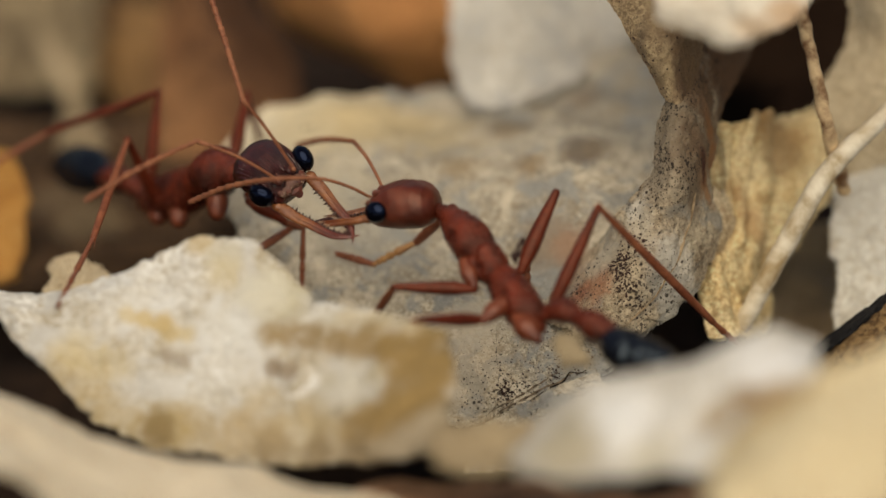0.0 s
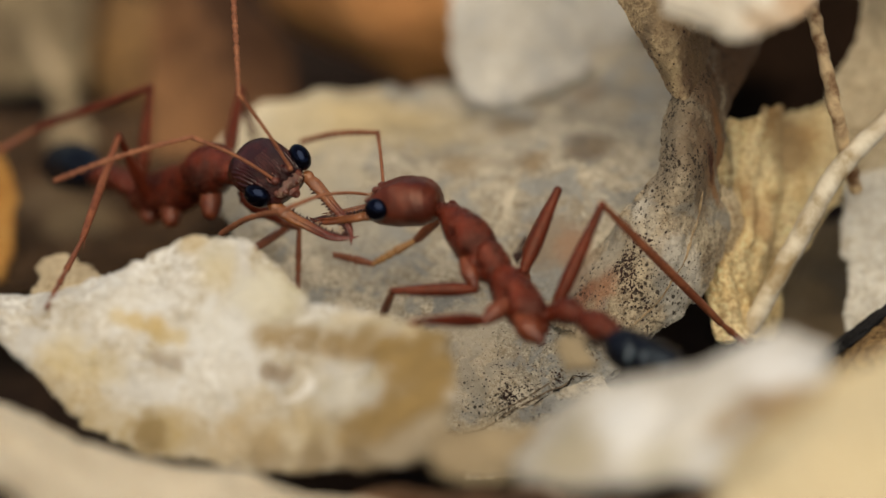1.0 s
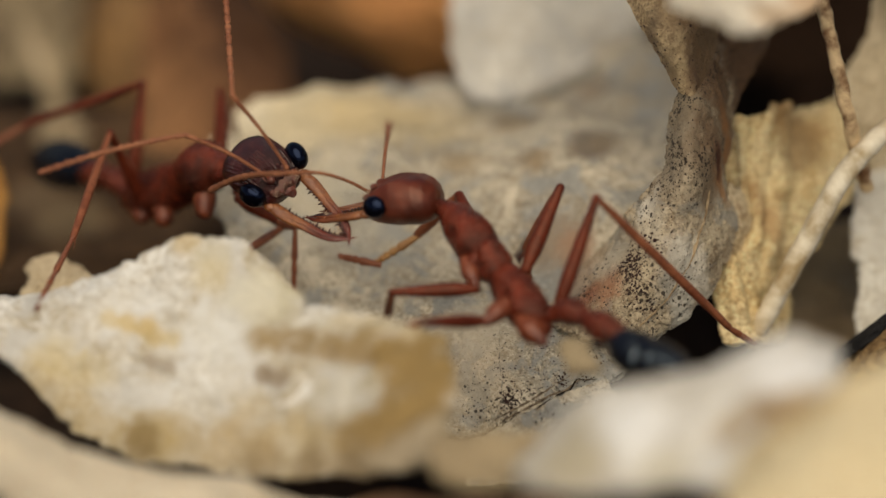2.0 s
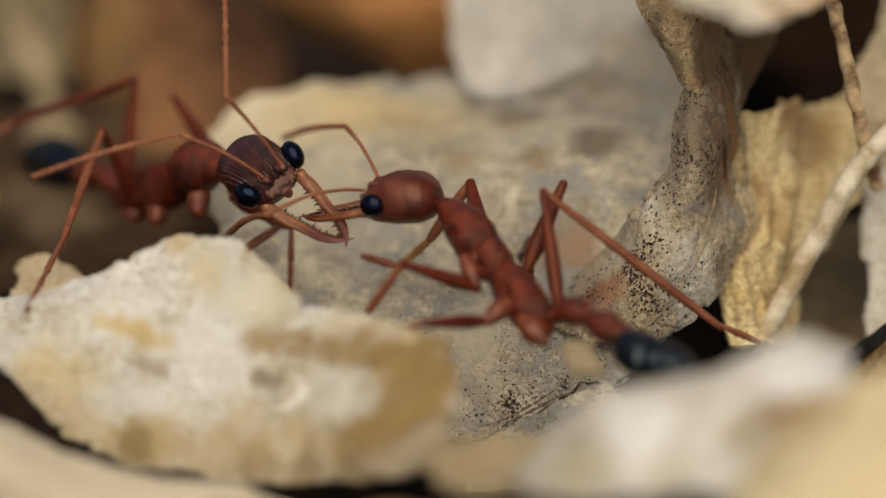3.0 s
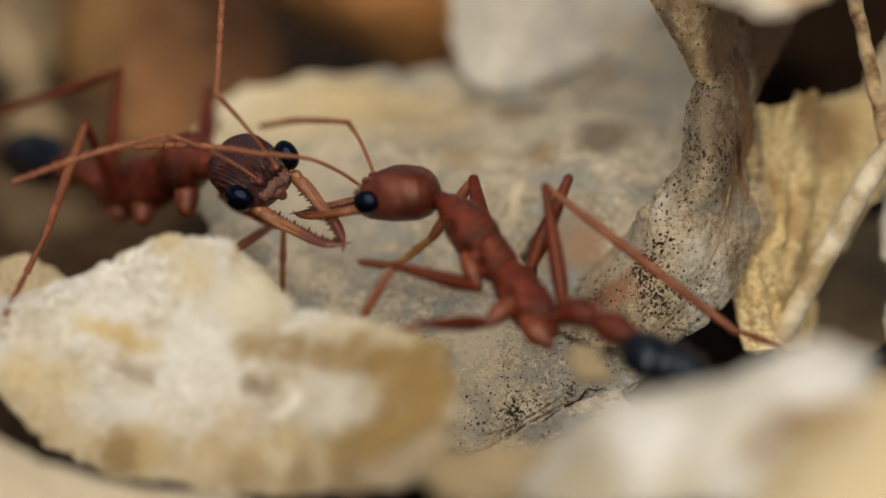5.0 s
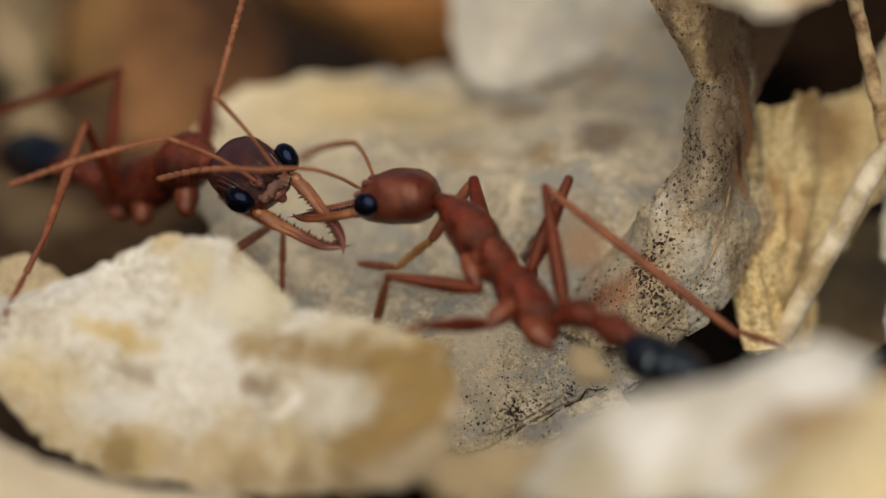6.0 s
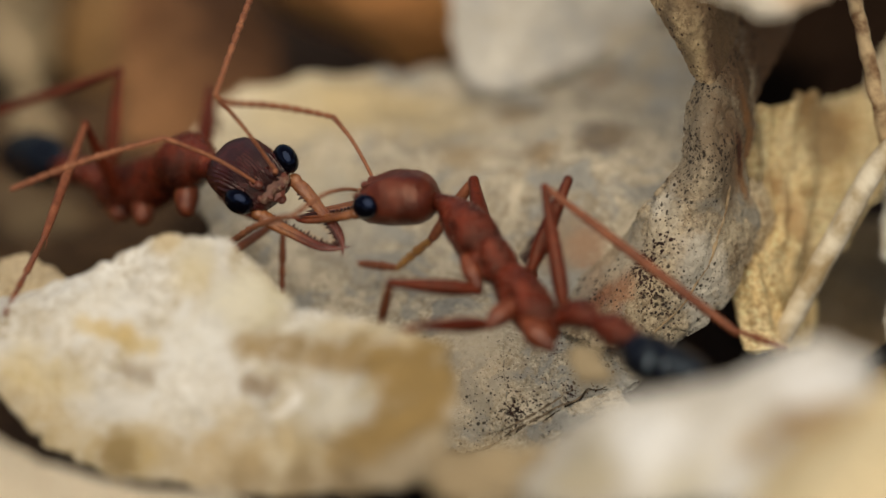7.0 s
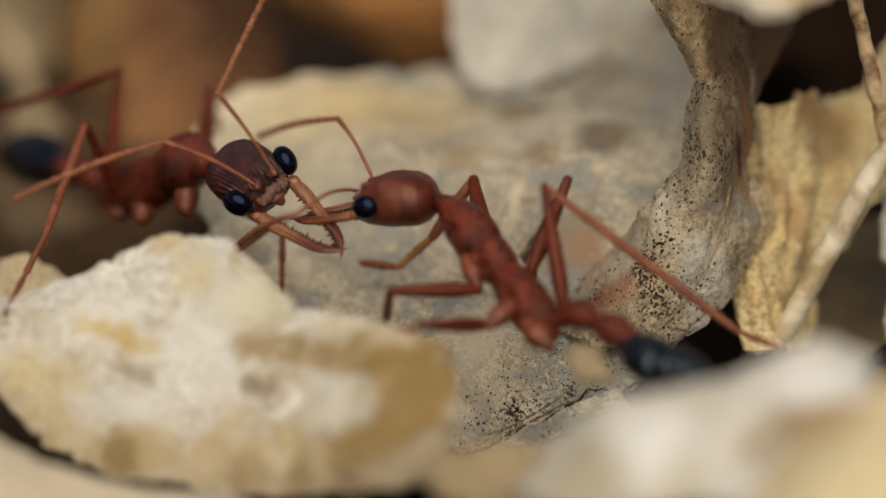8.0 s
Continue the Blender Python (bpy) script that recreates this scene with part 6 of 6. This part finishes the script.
    limb(ant, *LEG, (1.60, -5.57, 25.63), [
        (0, (-2.60, -5.53, 25.73), (-3.70, -3.98, 22.68), (-4.45, -5.16, 20.02)),
        (0.5, (-2.60, -5.60, 25.63), (-3.44, -3.97, 22.53), (-4.18, -4.98, 19.80)),
        (1, (-2.60, -5.65, 25.56), (-3.19, -3.79, 22.54), (-3.93, -4.67, 19.76)),
        (1.7, (-2.60, -5.73, 25.44), (-2.90, -3.98, 22.31), (-3.62, -4.71, 19.49)),
        (2.3, (-2.44, -6.55, 26.26), (-2.99, -4.90, 23.11), (-3.70, -5.50, 20.26)),
        (2.8, (-2.23, -6.88, 26.75), (-3.05, -5.38, 23.58), (-3.75, -5.89, 20.71)),
        (3, (-1.97, -6.44, 27.67), (-3.85, -6.67, 24.60), (-4.54, -7.13, 21.72)),
        (3.2, (-2.15, -6.00, 27.48), (-4.07, -6.89, 24.57), (-4.76, -7.32, 21.68)),
        (3.5, (-1.66, -6.37, 28.15), (-4.31, -7.78, 26.15), (-5.47, -9.36, 23.88)),
        (4, (-1.74, -6.46, 28.01), (-4.46, -7.82, 26.08), (-5.66, -9.40, 23.83)),
        (4.5, (-1.93, -6.24, 27.82), (-4.33, -7.77, 25.62), (-5.33, -9.40, 23.31)),
        (4.7, (-2.11, -6.16, 27.52), (-4.19, -7.84, 25.12), (-4.90, -8.20, 22.23)),
        (5.3, (-2.26, -6.16, 27.18), (-3.76, -6.15, 23.91), (-4.43, -6.36, 20.99)),
        (5.8, (-2.40, -6.14, 26.79), (-3.49, -5.43, 23.43), (-4.16, -5.64, 20.51)),
        (6, (-2.56, -5.25, 26.13), (-3.13, -4.30, 22.70), (-3.80, -4.52, 19.79)),
        (6.2, (-2.60, -5.46, 25.83), (-3.08, -4.31, 22.46), (-3.75, -4.53, 19.54)),
        (6.5, (-2.46, -6.24, 26.50), (-3.05, -5.18, 23.11), (-3.72, -5.39, 20.19)),
        (7, (-2.46, -6.24, 26.50), (-2.94, -5.15, 23.10), (-3.61, -5.37, 20.19)),
        (7.5, (-2.60, -5.67, 25.53), (-2.77, -3.99, 22.35), (-3.43, -4.22, 19.43)),
        (8, (-2.46, -6.50, 26.22), (-2.68, -4.77, 23.07), (-3.35, -4.98, 20.15))])
    limb(ant, *LONG_LEG, (2.01, -1.21, 24.88), [
        (0, (0.46, 2.80, 25.01), (-1.44, 3.66, 22.20), (-3.75, 2.97, 21.22), (-5.68, 3.29, 21.67)),
        (1, (0.45, 2.79, 25.09), (-1.40, 3.67, 22.26), (-3.68, 2.95, 21.22), (-5.62, 3.21, 21.60)),
        (1.7, (0.50, 2.81, 25.04), (-1.35, 3.74, 22.22), (-3.61, 3.00, 21.16), (-5.53, 3.31, 21.60)),
        (2.3, (1.15, 2.87, 25.93), (-0.92, 2.40, 23.15), (-2.96, 1.80, 21.66), (-4.95, 1.95, 21.88)),
        (2.8, (1.29, 2.88, 26.00), (-0.67, 1.99, 23.24), (-2.22, 2.42, 21.19), (-4.05, 3.21, 21.32)),
        (3.5, (1.49, 2.93, 25.93), (-0.48, 2.24, 23.12), (-2.09, 2.69, 21.12), (-3.69, 3.80, 20.68)),
        (4.5, (1.47, 2.94, 25.87), (-0.48, 2.17, 23.07), (-2.18, 2.57, 21.15), (-3.86, 3.57, 20.71)),
        (8, (1.43, 2.90, 25.98), (-0.50, 2.25, 23.14), (-2.10, 2.66, 21.13), (-3.84, 3.57, 20.75))], girth=1.3)
    limb(ant, *LEG, (2.04, -8.13, 25.46), [
        (0, (-1.26, -10.52, 27.14), (-3.99, -9.38, 25.09), (-5.77, -10.39, 22.90)),
        (1.5, (-1.12, -10.64, 27.22), (-3.83, -9.35, 25.22), (-5.54, -9.90, 22.82)),
        (3, (-0.98, -10.80, 27.23), (-3.66, -9.52, 25.21), (-5.32, -9.55, 22.71)),
        (8, (-1.09, -10.68, 27.23), (-3.49, -9.13, 25.04), (-5.07, -9.67, 22.55))])
    limb(ant, *LEG, (4.10, -3.79, 25.56), [
        (0, (5.96, -0.80, 28.52), (4.37, -0.48, 24.65), (4.52, -1.32, 22.30)),
        (1.7, (5.86, -0.54, 28.31), (4.17, -0.38, 24.47), (4.32, -0.90, 22.03)),
        (3.5, (5.90, -0.64, 28.39), (4.22, -1.30, 24.60), (4.29, -1.09, 22.11)),
        (8, (5.81, -0.61, 28.41), (4.17, -1.54, 24.66), (4.26, -1.44, 22.16))], girth=1.15)
    limb(ant, *LEG, (5.65, -6.63, 25.00), [
        (0, (8.16, -3.50, 29.46), (14.38, -1.27, 20.42), (15.66, -0.81, 18.69)),
        (0.5, (8.17, -3.50, 29.46), (14.34, -1.19, 20.40), (15.63, -0.71, 18.68)),
        (1, (8.12, -3.49, 29.48), (14.39, -1.31, 20.45), (15.66, -0.74, 18.75)),
        (1.7, (8.10, -3.49, 29.48), (14.29, -1.34, 20.40), (15.71, -0.82, 18.80)),
        (2.2, (7.00, -3.27, 29.79), (14.31, -2.86, 21.31), (15.76, -2.20, 19.80)),
        (2.8, (5.04, -2.20, 29.00), (13.66, -3.76, 22.03), (15.49, -3.52, 20.83)),
        (3.5, (4.84, -2.40, 29.18), (13.65, -4.91, 22.74), (15.51, -4.55, 21.61)),
        (4.5, (4.80, -2.32, 29.09), (13.72, -6.20, 23.54), (15.59, -5.83, 22.44)),
        (8, (4.71, -2.94, 29.64), (13.67, -6.80, 24.13), (15.71, -7.26, 23.47))], girth=1.05)
    return ant


def motions():
    for ob, rows in MOVES:
        walk(ob, rows)


ground()
litter()
bark()
twigs()
hunter()
rival()
cam.data.dof.focus_object = bpy.data.objects["head"]
motions()
